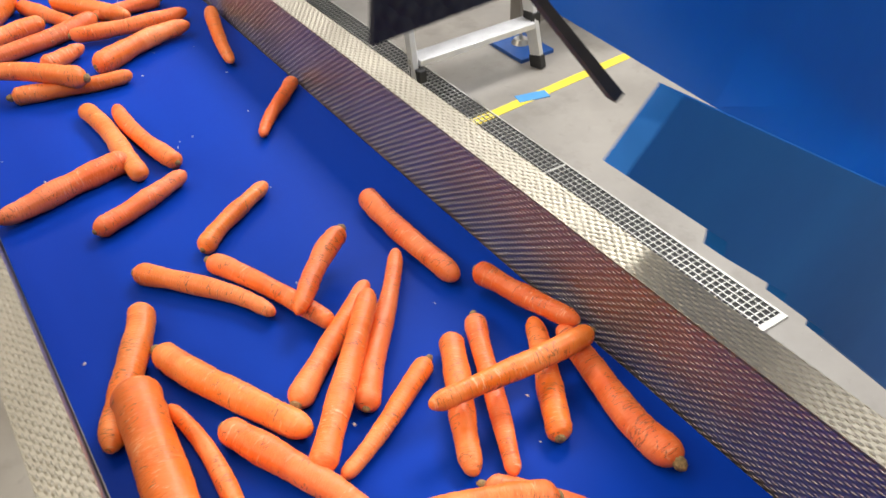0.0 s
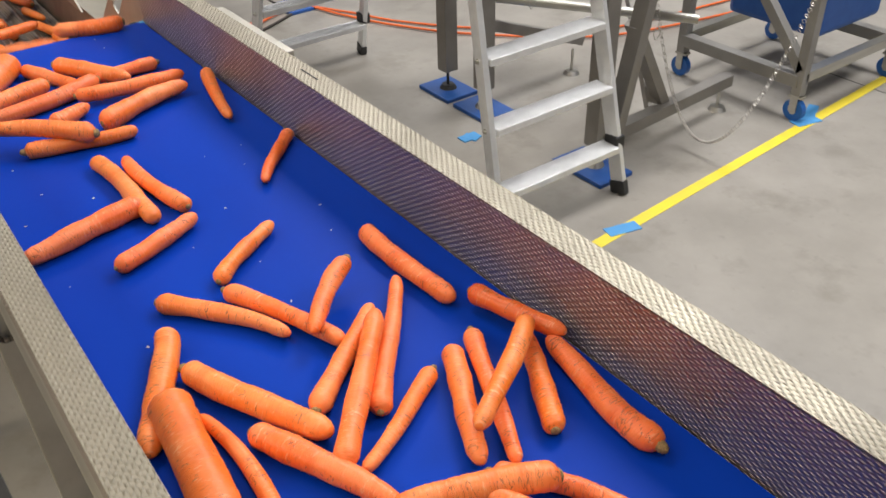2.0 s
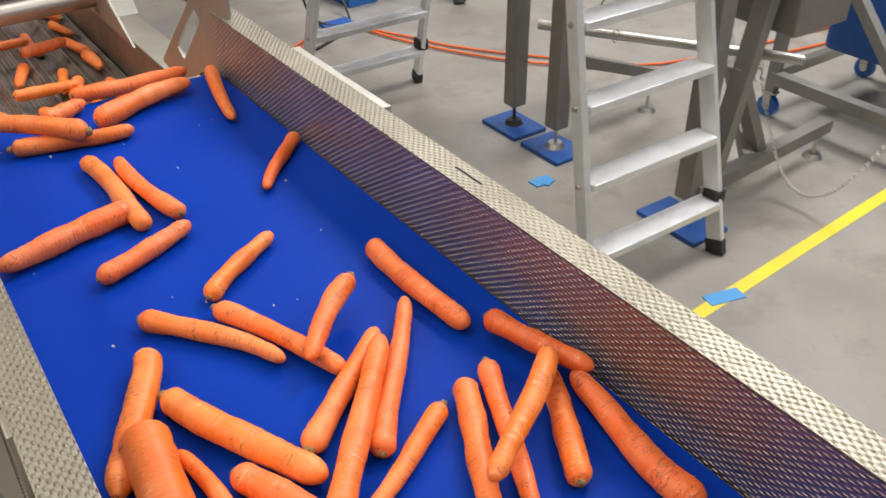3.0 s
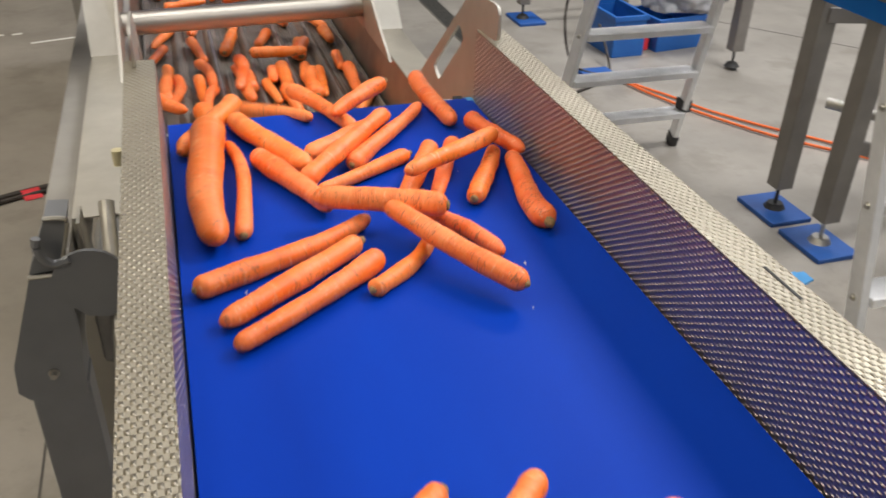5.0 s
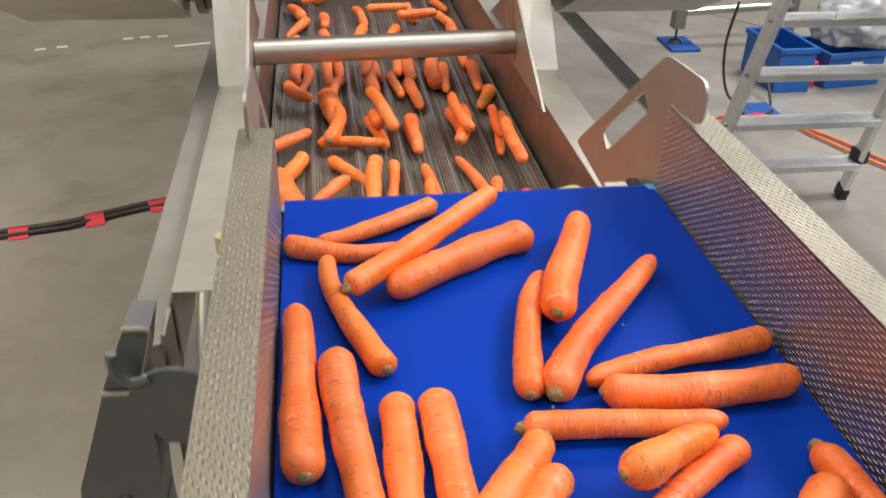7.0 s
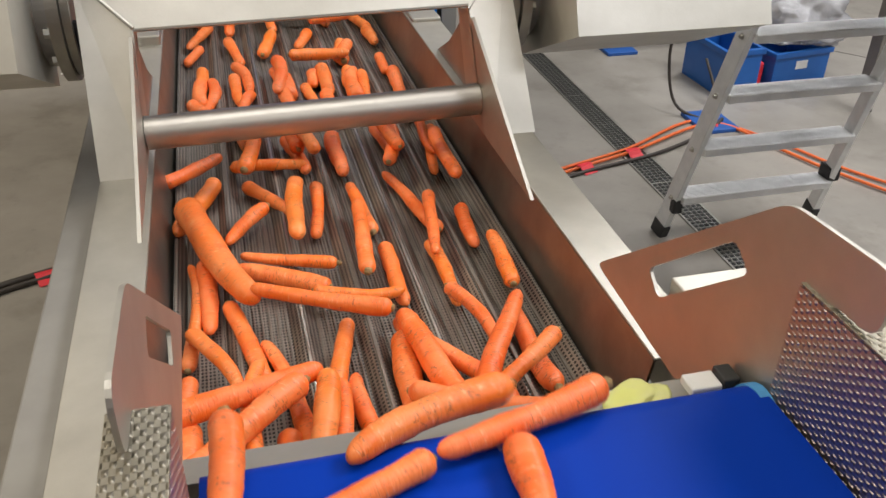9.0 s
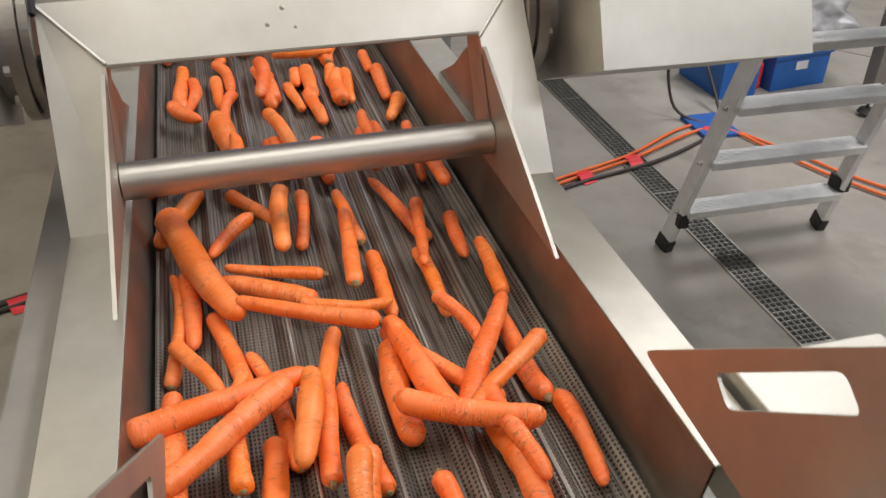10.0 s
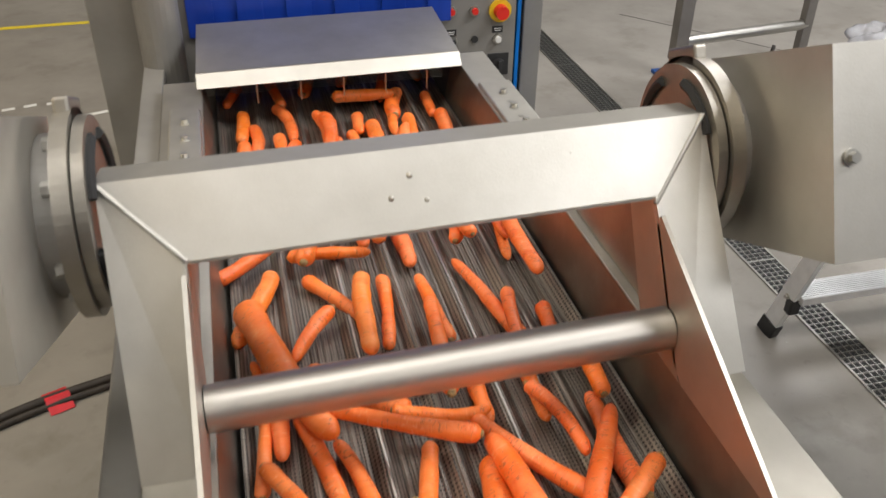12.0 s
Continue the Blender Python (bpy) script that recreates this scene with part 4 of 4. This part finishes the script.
# ---- the blue infeed hopper over the belt ----
def infeed():
    c = thing("infeed_hopper", "large blue infeed hopper with a dark checker side plate", "hopper")
    y = -2.23
    bm = bmesh.new()
    rows = []
    for k in range(11):
        a = k / 10
        lift, bulge = 0.62 * math.sin(a * 1.45), 0.16 * (1 - math.cos(a * 1.45))
        rows.append([bm.verts.new((0.165 + 0.95 * q + 0.55 * lift, y + 0.012 + bulge, 1.615 - 0.70 * q + 0.84 * lift)) for q in (0.0, 0.25, 0.5, 0.75, 1.0)])
    for a, b in zip(rows, rows[1:]):
        for i in range(4):
            bm.faces.new((a[i], a[i + 1], b[i + 1], b[i]))
    bmesh.ops.solidify(bm, geom=bm.faces[:], thickness=0.006)
    part("belly", bm, HOPPER_BLUE, c, "rounded blue hopper belly", smooth=True)
    part("chute", plate([(0.305, y, 1.504), (0.244, y, 1.444), (0.415, y, 1.286), (0.415, y, 1.265), (0.564, y, 1.130), (0.564, y, 1.117), (0.692, y, 0.990), (0.692, y, 0.979), (1.069, y, 0.589), (1.30, y, 0.80), (0.784, y, 1.19)], (0, -0.03, 0)), HOPPER_BLUE, c, "stepped blue chute edge")
    part("checker_plate", plate([(0.030, -2.2, 1.612), (0.165, -2.2, 1.619), (0.215, -2.2, 1.76), (0.05, -2.2, 1.78)], (0, -0.006, 0)), CHECKER, c, "dark checker plate")
    part("scraper_bar", plate([(0.152, -2.208, 1.632), (0.164, -2.208, 1.628), (0.272, -2.208, 1.499), (0.262, -2.208, 1.493)], (0, -0.012, 0)), RUBBER, c)
    for x, z in ((0.12, 1.655), (0.07, 1.66)):
        bolt(x, -2.2065, z, (0, -1, 0), 0.0025, c)
    part("stand", beam((1.25, -2.245, 0.0), (1.25, -2.245, 1.3), 0.08, 0.03), PAINT, c)
    part("stand", beam((1.05, -2.6, 0.0), (1.05, -2.45, 1.6), 0.08, 0.08), PAINT, c)
    return c


infeed()
cutpiece = bmesh.new()
bmesh.ops.create_icosphere(cutpiece, subdivisions=3, radius=0.034)
for v in cutpiece.verts:
    v.co = Vector((v.co.x, v.co.y * 0.7, v.co.z * 0.16)) * (1 + 0.6 * noise.noise(v.co * 34))
cutpiece.transform(pose(0.151, 0.051, 1.186, -14, 0, 24))
tagged(part("cut_piece", cutpiece, CUT, smooth=True), "pale green-yellow vegetable scrap caught at the belt's end", "scrap")


# ---- carrots ----
BELT_SPEED, BED_SPEED = 0.393, 0.16
DROP_Y, DROP_TIME = 0.17, 0.30
rows_of = []


def carrot(length, thick, bend):
    """A washed carrot along its own x axis, stem end first, with wrinkles, a bend and a worn crown."""
    seed = Vector((random.uniform(0, 50), random.uniform(0, 50), random.uniform(0, 50)))
    taper = random.uniform(0.62, 0.94)
    tip = random.uniform(1.1, 2.1)
    shoulder = random.uniform(0.75, 1.25)
    n, sides, r = 54, 18, thick / 2
    bm = bmesh.new()
    rings = []
    sag = bend / 100 * length
    kink = random.uniform(-0.012, 0.012) * length
    for i in range(n + 1):
        u = 0.5 - 0.5 * math.cos(math.pi * (0.12 + 0.76 * i / n)) / math.cos(math.pi * 0.12)
        x = (u - 0.5) * length
        body = (1 - (1 - taper) * u ** 1.3) * 1.06
        end = math.sqrt(max(0.0, 1 - (1 - min(u * length / (shoulder * r), 1.0)) ** 2)) * math.sqrt(max(0.0, 1 - (1 - min((1 - u) * length / (tip * r), 1.0)) ** 2))
        rr = max(r * body * end, r * (0.30 if i == 0 else 0.04))
        rr *= 1 + 0.13 * noise.noise(seed + Vector((u * 4.5, 0, 0))) + 0.04 * noise.noise(seed + Vector((u * 30, 3, 0)))
        oy = sag * (1 - (2 * u - 1) ** 2) + kink * math.sin(2 * math.pi * u)
        ring = []
        for k in range(sides):
            a = 2 * math.pi * k / sides
            w = 1 + 0.08 * noise.noise(seed + Vector((u * 5, math.cos(a), math.sin(a)))) + 0.035 * noise.noise(seed + Vector((u * 46, 1.4 * math.cos(a), 1.4 * math.sin(a))))
            ring.append(bm.verts.new((x, oy + rr * w * math.cos(a), rr * w * math.sin(a))))
        rings.append(ring)
    for a, b in zip(rings, rings[1:]):
        for k in range(sides):
            bm.faces.new((a[k], a[(k + 1) % sides], b[(k + 1) % sides], b[k]))
    bm.faces.new(rings[0])
    bm.faces.new(rings[-1])
    ob = part("carrot", bm, CARROT, None, smooth=True)
    size = "thick" if thick > 0.033 else "slender" if thick < 0.024 else "medium"
    form = "curved" if abs(bend) > 6 else "straight"
    tagged(ob, f"washed orange {size} {form} carrot lying loose on the line", "carrot", "carrots on the line")
    crown = bmesh.new()
    stub = random.random() < 0.4
    wide, out = (r * random.uniform(0.40, 0.52), random.uniform(0.006, 0.010)) if stub else (r * random.uniform(0.26, 0.46), 0.003)
    bmesh.ops.create_icosphere(crown, subdivisions=3, radius=1.0)
    for v in crown.verts:
        ragged = 1 + 0.22 * noise.noise(v.co * 3.1 + seed) + 0.12 * noise.noise(v.co * 9 + seed)
        v.co = Vector((v.co.x * out * ragged, v.co.y * wide * ragged, v.co.z * wide * ragged))
    crown.transform(pose(-length / 2 + r * 0.02, 0, 0))
    part("crown", crown, CROWN, ob, "brown trimmed crown", smooth=True)
    return ob, r


def belt_carrot(x, start, yaw, length, thick, bend, lift, lane_x, lane_shift, lane_yaw, lane_lift=0.0, at_first=None):
    """A carrot that rides the belt, tips over its end and goes on along the shaking bed."""
    ob, r = carrot(length, thick, bend)
    roll = random.uniform(-25, 25)
    z = ZB + r * 0.97 + lift
    tilt = random.uniform(-4, 4) if lift else 0
    on = lambda t: (t, pose(x, start + BELT_SPEED * t, z, roll, tilt, yaw))  # noqa: E731
    edge = round((0.012 - start) / BELT_SPEED * FPS) / FPS
    rows = [on(0.0)] if at_first is None else [(t, pose(px, py + BELT_SPEED * t, z, roll, tilt, turn)) for t, (px, py, turn) in zip((0.0, 1.0), at_first)]
    if edge >= 12:
        rows.append(on(12.0))
    else:
        rows += [on(k * 0.5) for k in range(1 if at_first is None else 4, 25) if k * 0.5 < edge - 0.15] + [on(edge - 0.1), on(edge)]
        reach = length / 2 * abs(math.sin(radians(yaw)))
        dip = 30 * abs(math.sin(radians(yaw))) * (1 if math.sin(radians(yaw)) > 0 else -1)
        down = BED + 0.006 + r + max(lane_lift, 0.012 if abs(math.cos(radians(lane_yaw))) > 0.5 else 0.0)
        at = lambda t: (t, pose(lane_x, DROP_Y + lane_shift + BED_SPEED * (t - edge - DROP_TIME), down, roll, 0, lane_yaw))  # noqa: E731
        mid_x, mid_yaw = x * 0.55 + lane_x * 0.45, yaw * 0.55 + lane_yaw * 0.45
        rows.append((edge + 4 / FPS, pose(mid_x, 0.075 + 0.02 * lane_shift, z - 0.075 - 0.1 * reach, roll, dip, mid_yaw)))
        land = edge + DROP_TIME
        rows += [at(land), at(land + 0.1), at(land + 0.4), at(max(12.0, land + 1.0))]
    rows_of.append((ob, rows))


def bed_carrot(x, start, yaw, length, lift=0.0, thick=None):
    """A carrot that lies on the shaking bed from the beginning."""
    thick = thick or random.uniform(0.024, 0.034)
    ob, r = carrot(length, thick, random.choice((0, 3, -5, 7)))
    roll = random.uniform(0, 360)
    z = BED + 0.006 + r + lift + (0.026 if abs(math.cos(radians(yaw))) > 0.5 else 0.0)
    rows_of.append((ob, [(t, pose(x, start + BED_SPEED * t, z, roll, 0, yaw)) for t in (0.0, 6.0, 12.0)]))


belt_carrot(0.016, -0.731, 177, 0.133, 0.040, 0.8, 0.000, -0.050, 0.174, 88, 0.000)
belt_carrot(0.129, -0.762, 163, 0.155, 0.037, 6.9, 0.000, 0.129, 0.425, 77, 0.000)
belt_carrot(-0.118, -0.983, -122, 0.180, 0.049, -0.6, 0.000, -0.168, 0.033, -83, 0.000)
belt_carrot(-0.026, -1.016, -68, 0.169, 0.028, 3.6, 0.000, -0.073, -0.023, -80, 0.000)
belt_carrot(0.050, -1.044, -59, 0.190, 0.035, 0.0, 0.000, 0.045, 0.338, -91, 0.000)
belt_carrot(-0.107, -1.072, -159, 0.147, 0.033, -3.7, 0.000, -0.255, 0.323, -90, 0.000)
belt_carrot(0.107, -1.075, -178, 0.131, 0.028, -0.0, 0.000, 0.119, 0.019, -261, 0.000)
belt_carrot(-0.062, -1.119, -163, 0.228, 0.032, 4.7, 0.000, -0.073, 0.369, -94, 0.024)
belt_carrot(0.088, -1.160, -4, 0.211, 0.029, -5.4, 0.004, 0.119, -0.002, 80, 0.024)
belt_carrot(-0.046, -1.216, 27, 0.090, 0.032, -1.0, 0.000, -0.073, 0.031, 98, 0.024)
belt_carrot(0.081, -1.262, 20, 0.201, 0.037, 5.7, 0.000, 0.116, 0.394, 84, 0.000)
belt_carrot(0.207, -1.295, -103, 0.233, 0.026, -2.0, 0.000, 0.214, 0.025, -101, 0.000)
belt_carrot(-0.121, -1.303, 144, 0.196, 0.033, -6.1, 0.022, -0.168, 0.040, 83, 0.024)
belt_carrot(-0.060, -1.329, -12, 0.187, 0.028, -2.4, 0.000, -0.169, 0.435, -86, 0.000)
belt_carrot(-0.061, -1.536, -87, 0.239, 0.028, 2.2, 0.000, -0.059, 0.164, -80, 0.048)
belt_carrot(-0.013, -1.544, 96, 0.213, 0.026, 4.8, 0.000, 0.123, 0.143, 93, 0.048)
belt_carrot(0.182, -1.588, -131, 0.171, 0.022, -3.3, 0.000, 0.206, 0.153, -92, 0.024)
belt_carrot(-0.149, -1.626, -167, 0.194, 0.034, -1.3, 0.000, 0.013, 0.155, -91, 0.000)
belt_carrot(-0.073, -1.712, 23, 0.155, 0.028, -1.6, 0.000, -0.277, 0.160, 43, 0.000)
belt_carrot(0.017, -1.812, 35, 0.152, 0.024, 3.5, 0.000, -0.130, 0.191, -5, 0.000)
belt_carrot(-0.074, -1.930, -57, 0.196, 0.026, 4.9, 0.000, -0.136, 0.100, -62, 0.000)
belt_carrot(-0.011, -1.972, -69, 0.198, 0.024, 2.5, 0.000, -0.060, 0.081, -97, 0.000)
belt_carrot(0.175, -1.978, -89, 0.210, 0.028, -1.9, 0.000, 0.210, 0.174, -91, 0.048)
belt_carrot(0.045, -1.999, -138, 0.142, 0.026, -5.5, 0.022, -0.186, 0.047, -122, 0.000)
belt_carrot(-0.186, -2.007, -117, 0.204, 0.031, 0.5, 0.000, -0.272, 0.148, -111, 0.000)
belt_carrot(0.014, -2.085, 39, 0.194, 0.026, -0.2, 0.000, 0.022, 0.122, 94, 0.000)
belt_carrot(-0.107, -2.091, -66, 0.212, 0.032, -2.2, 0.000, -0.096, 0.103, -95, 0.024)
belt_carrot(0.071, -2.092, 52, 0.250, 0.026, -0.3, 0.000, 0.118, 0.136, 103, 0.000)
belt_carrot(-0.002, -2.148, 49, 0.235, 0.026, -0.1, 0.014, 0.003, 0.026, 85, 0.024)
belt_carrot(0.216, -2.160, -75, 0.144, 0.026, -1.8, 0.012, 0.200, 0.046, -94, 0.000)
belt_carrot(-0.195, -2.204, -92, 0.336, 0.049, -2.7, 0.000, -0.237, 0.030, -72, 0.024)
belt_carrot(0.009, -2.208, -151, 0.165, 0.021, 1.8, 0.000, -0.126, 0.022, -200, 0.000)
belt_carrot(-0.168, -2.208, 89, 0.276, 0.022, -4.6, 0.000, -0.288, -0.043, 89, 0.000)
belt_carrot(-0.095, -2.222, -68, 0.196, 0.030, 1.5, 0.000, -0.260, -0.016, -89, 0.000)
belt_carrot(0.077, -2.235, -117, 0.182, 0.027, -0.4, 0.000, 0.039, -0.011, -90, 0.000)
belt_carrot(0.112, -2.240, -115, 0.213, 0.024, 0.2, 0.000, 0.130, 0.070, -100, 0.024)
belt_carrot(0.122, -2.248, -146, 0.195, 0.024, 2.1, 0.034, 0.119, -0.014, -89, 0.000, ((0.128, -2.254, 178), (0.122, -2.247, -162)))
belt_carrot(0.167, -2.256, 61, 0.166, 0.026, -1.2, 0.000, 0.214, -0.021, 86, 0.024)
belt_carrot(0.209, -2.312, 83, 0.202, 0.030, 2.6, 0.000, 0.199, -0.152, 91, 0.000)
belt_carrot(-0.007, -2.361, 156, 0.167, 0.030, -3.9, 0.030, -0.142, 0.024, 149, 0.000)
belt_carrot(0.079, -2.395, -59, 0.155, 0.022, 7.0, 0.000, 0.124, -0.072, -77, 0.024)
belt_carrot(-0.124, -2.396, 27, 0.245, 0.026, -3.2, 0.000, -0.160, -0.142, 101, 0.000)
belt_carrot(0.001, -2.445, 47, 0.143, 0.021, -7.3, 0.000, -0.029, 0.004, -11, 0.024)
belt_carrot(0.056, -2.452, 119, 0.227, 0.026, 3.9, 0.020, 0.074, -0.101, 124, 0.000)
belt_carrot(-0.126, -2.458, -144, 0.212, 0.026, 1.3, 0.000, -0.207, -0.036, -78, 0.000)
belt_carrot(-0.112, -2.498, -144, 0.220, 0.026, 1.7, 0.000, -0.094, -0.011, -206, 0.048)
belt_carrot(-0.134, -2.833, -152, 0.173, 0.024, 6.2, 0.000, -0.252, 0.027, -68, 0.024)
belt_carrot(-0.176, -2.885, -7, 0.139, 0.026, -8.2, 0.000, -0.284, -0.006, -87, 0.000)
belt_carrot(-0.083, -2.912, 43, 0.255, 0.026, -0.9, 0.024, -0.090, 0.029, 74, 0.000)
belt_carrot(-0.046, -2.938, -150, 0.203, 0.037, -3.9, 0.000, 0.013, 0.009, -94, 0.000)
belt_carrot(0.068, -2.966, 69, 0.220, 0.036, 0.8, 0.010, 0.040, 0.032, 101, 0.024)
belt_carrot(-0.171, -3.013, 104, 0.211, 0.027, 5.6, 0.000, -0.200, 0.003, 85, 0.024)
belt_carrot(0.086, -3.061, 52, 0.275, 0.034, 2.7, 0.000, 0.145, 0.079, 63, 0.024)
belt_carrot(0.009, -3.065, 74, 0.209, 0.027, 4.4, 0.000, -0.054, 0.002, 96, 0.000)
belt_carrot(0.137, -3.127, -167, 0.207, 0.025, -2.2, 0.000, 0.143, 0.034, -137, 0.048)
belt_carrot(-0.226, -3.127, 92, 0.236, 0.033, -0.0, 0.000, -0.225, 0.059, 16, 0.048)
belt_carrot(0.140, -3.171, -0, 0.191, 0.034, -3.9, 0.000, 0.075, 0.007, -24, 0.048)
belt_carrot(-0.183, -3.205, -85, 0.224, 0.035, -0.1, 0.000, -0.221, 0.039, -137, 0.048)
belt_carrot(0.055, -3.211, -3, 0.183, 0.027, 0.3, 0.000, -0.098, 0.045, 84, 0.024)
belt_carrot(-0.142, -3.243, -90, 0.170, 0.033, -0.6, 0.000, -0.172, 0.005, -95, 0.000)
belt_carrot(-0.104, -3.245, -88, 0.170, 0.034, -0.5, 0.000, -0.285, 0.021, -89, 0.024)
belt_carrot(0.070, -3.269, 25, 0.106, 0.034, 0.4, 0.018, 0.119, 0.019, 101, 0.000)
belt_carrot(-0.075, -3.286, -129, 0.170, 0.031, 1.9, 0.000, -0.123, 0.083, -101, 0.048)
belt_carrot(0.074, -3.291, -148, 0.170, 0.026, -0.2, 0.000, 0.119, 0.010, -82, 0.048)
belt_carrot(-0.067, -3.328, -127, 0.170, 0.031, -0.2, 0.000, -0.073, -0.013, -102, 0.024)
belt_carrot(0.212, -3.342, -86, 0.170, 0.029, 4.6, 0.000, 0.214, 0.039, -92, 0.000)
belt_carrot(0.137, -3.357, -137, 0.170, 0.034, -1.1, 0.000, 0.119, -0.037, -90, 0.024)
belt_carrot(-0.053, -3.511, -161, 0.170, 0.029, -6.0, 0.000, -0.073, 0.039, -91, 0.048)
belt_carrot(0.020, -3.530, -164, 0.170, 0.026, 3.1, 0.000, 0.023, 0.026, -90, 0.000)
belt_carrot(-0.228, -3.555, -93, 0.170, 0.029, 1.3, 0.000, -0.264, -0.029, -101, 0.000)
belt_carrot(-0.144, -3.590, -157, 0.170, 0.023, -0.8, 0.000, -0.168, 0.023, -84, 0.024)
belt_carrot(-0.007, -3.639, -98, 0.170, 0.029, 3.1, 0.000, 0.023, -0.013, -86, 0.024)
belt_carrot(0.023, -3.713, 175, 0.170, 0.023, -4.4, 0.000, 0.023, -0.019, 100, 0.048)
belt_carrot(0.205, -3.810, -72, 0.165, 0.025, 0.0, 0.000, 0.214, 0.032, -99, 0.000)
belt_carrot(-0.135, -3.812, 71, 0.124, 0.026, 0.0, 0.000, -0.168, 0.020, 100, 0.000)
belt_carrot(0.198, -3.831, -80, 0.170, 0.025, -4.4, 0.000, 0.214, 0.025, -83, 0.024)
belt_carrot(0.017, -3.863, 52, 0.111, 0.033, 0.0, 0.000, 0.023, 0.031, 97, 0.048)
belt_carrot(0.012, -3.914, 50, 0.123, 0.026, 0.0, 0.000, -0.073, 0.029, 93, 0.000)
belt_carrot(0.151, -3.965, 5, 0.126, 0.029, 4.0, 0.000, 0.214, 0.026, 80, 0.048)
belt_carrot(-0.104, -4.016, 56, 0.158, 0.029, -6.0, 0.000, -0.073, 0.037, 80, 0.024)
belt_carrot(0.118, -4.066, 67, 0.168, 0.031, 4.0, 0.000, 0.119, 0.022, 80, 0.000)
belt_carrot(0.002, -4.117, 32, 0.150, 0.028, 0.0, 0.000, 0.023, -0.027, 99, 0.000)
belt_carrot(0.108, -4.168, 170, 0.167, 0.031, 0.0, 0.000, 0.119, 0.017, 258, 0.024)
belt_carrot(0.025, -4.219, 159, 0.165, 0.031, -6.0, 0.000, 0.023, -0.020, 98, 0.024)
belt_carrot(-0.026, -4.270, 52, 0.122, 0.028, 0.0, 0.000, 0.023, -0.015, 100, 0.048)
belt_carrot(0.106, -4.321, 8, 0.128, 0.024, -6.0, 0.000, 0.119, -0.005, 81, 0.048)
belt_carrot(0.006, -4.371, 117, 0.170, 0.030, 0.0, 0.000, 0.023, 0.025, 82, 0.048)
belt_carrot(-0.104, -4.422, 74, 0.170, 0.026, -6.0, 0.000, -0.073, -0.008, 100, 0.000)
belt_carrot(-0.108, -4.473, 78, 0.136, 0.029, -6.0, 0.000, -0.073, 0.036, 98, 0.024)
belt_carrot(0.137, -4.524, 18, 0.144, 0.025, 0.0, 0.000, 0.119, 0.006, 101, 0.000)
belt_carrot(0.028, -4.575, 155, 0.127, 0.025, 0.0, 0.000, 0.023, 0.009, 98, 0.000)
belt_carrot(-0.161, -4.626, 64, 0.127, 0.025, 4.0, 0.000, -0.168, -0.015, 84, 0.000)
belt_carrot(0.156, -4.676, 3, 0.154, 0.026, 0.0, 0.000, 0.119, 0.025, 85, 0.024)

bed_carrot(-0.256, 0.172, -94, 0.160)
bed_carrot(-0.240, 0.066, -96, 0.200)
bed_carrot(-0.247, -0.088, -58, 0.116)
bed_carrot(-0.157, 0.172, -82, 0.200)
bed_carrot(-0.150, -0.033, -97, 0.200)
bed_carrot(-0.182, -0.121, -90, 0.128)
bed_carrot(-0.074, 0.127, -88, 0.200)
bed_carrot(-0.052, 0.056, -91, 0.200)
bed_carrot(0.048, 0.243, -4, 0.157)
bed_carrot(-0.000, 0.015, -84, 0.154)
bed_carrot(0.019, 0.136, -93, 0.099)
bed_carrot(0.040, -0.056, -87, 0.186)
bed_carrot(0.107, 0.130, -95, 0.148)
bed_carrot(0.133, 0.055, -94, 0.200)
bed_carrot(0.209, 0.216, -92, 0.127)
bed_carrot(0.216, 0.056, -94, 0.200)
bed_carrot(0.214, -0.098, -111, 0.141)

# the bed is already full further on: loose rows along its flutes, and some lying across
lane_w = (X1 - X0) / 6
for lane in range(6):
    y = 0.26 + random.uniform(0.0, 0.12)
    while y < 2.25:
        length = random.uniform(0.12, 0.20)
        across = random.random() < 0.14
        bed_carrot(X0 + lane_w * (lane + 0.5) + random.uniform(-0.012, 0.012), y + length / 2, random.choice((0, 180)) + random.uniform(70, 110) if not across else random.uniform(-20, 30), length, 0.012 if across else 0.0)
        y += length + random.uniform(-0.01, 0.06)

# crumbs of peel carried on the belt
peel = material("peel_crumb", (0.66, 0.50, 0.36), 0.6, 0.0, (0.74, 0.68, 0.62), 90.0)
for k in range(80):
    bm = bmesh.new()
    bmesh.ops.create_icosphere(bm, subdivisions=1, radius=random.uniform(0.0008, 0.0021))
    for v in bm.verts:
        v.co = Vector((v.co.x * random.uniform(0.6, 1.8), v.co.y * random.uniform(0.5, 1.2), v.co.z * 0.3))
    ob = tagged(part("peel_crumb", bm, peel), "small pale crumb of carrot peel on the belt", "crumb", "peel crumbs")
    x, s, a = random.uniform(-0.22, 0.22), random.uniform(-4.2, -0.6), random.uniform(0, 360)
    stop = min(12.0, round((-0.01 - s) / BELT_SPEED * FPS) / FPS)
    crumb_rows = [(0.0, pose(x, s, ZB + 0.001, 0, 0, a)), (stop, pose(x, s + BELT_SPEED * stop, ZB + 0.001, 0, 0, a))]
    if stop < 12.0:
        crumb_rows += [(stop + 0.25, pose(x, 0.13, BED + 0.006, 0, 0, a)), (12.0 if stop < 11.7 else stop + 0.6, pose(x, 0.16, BED + 0.006, 0, 0, a))]
    rows_of.append((ob, crumb_rows))


def motions():
    for ob, rows in rows_of:
        walk(ob, rows)


motions()
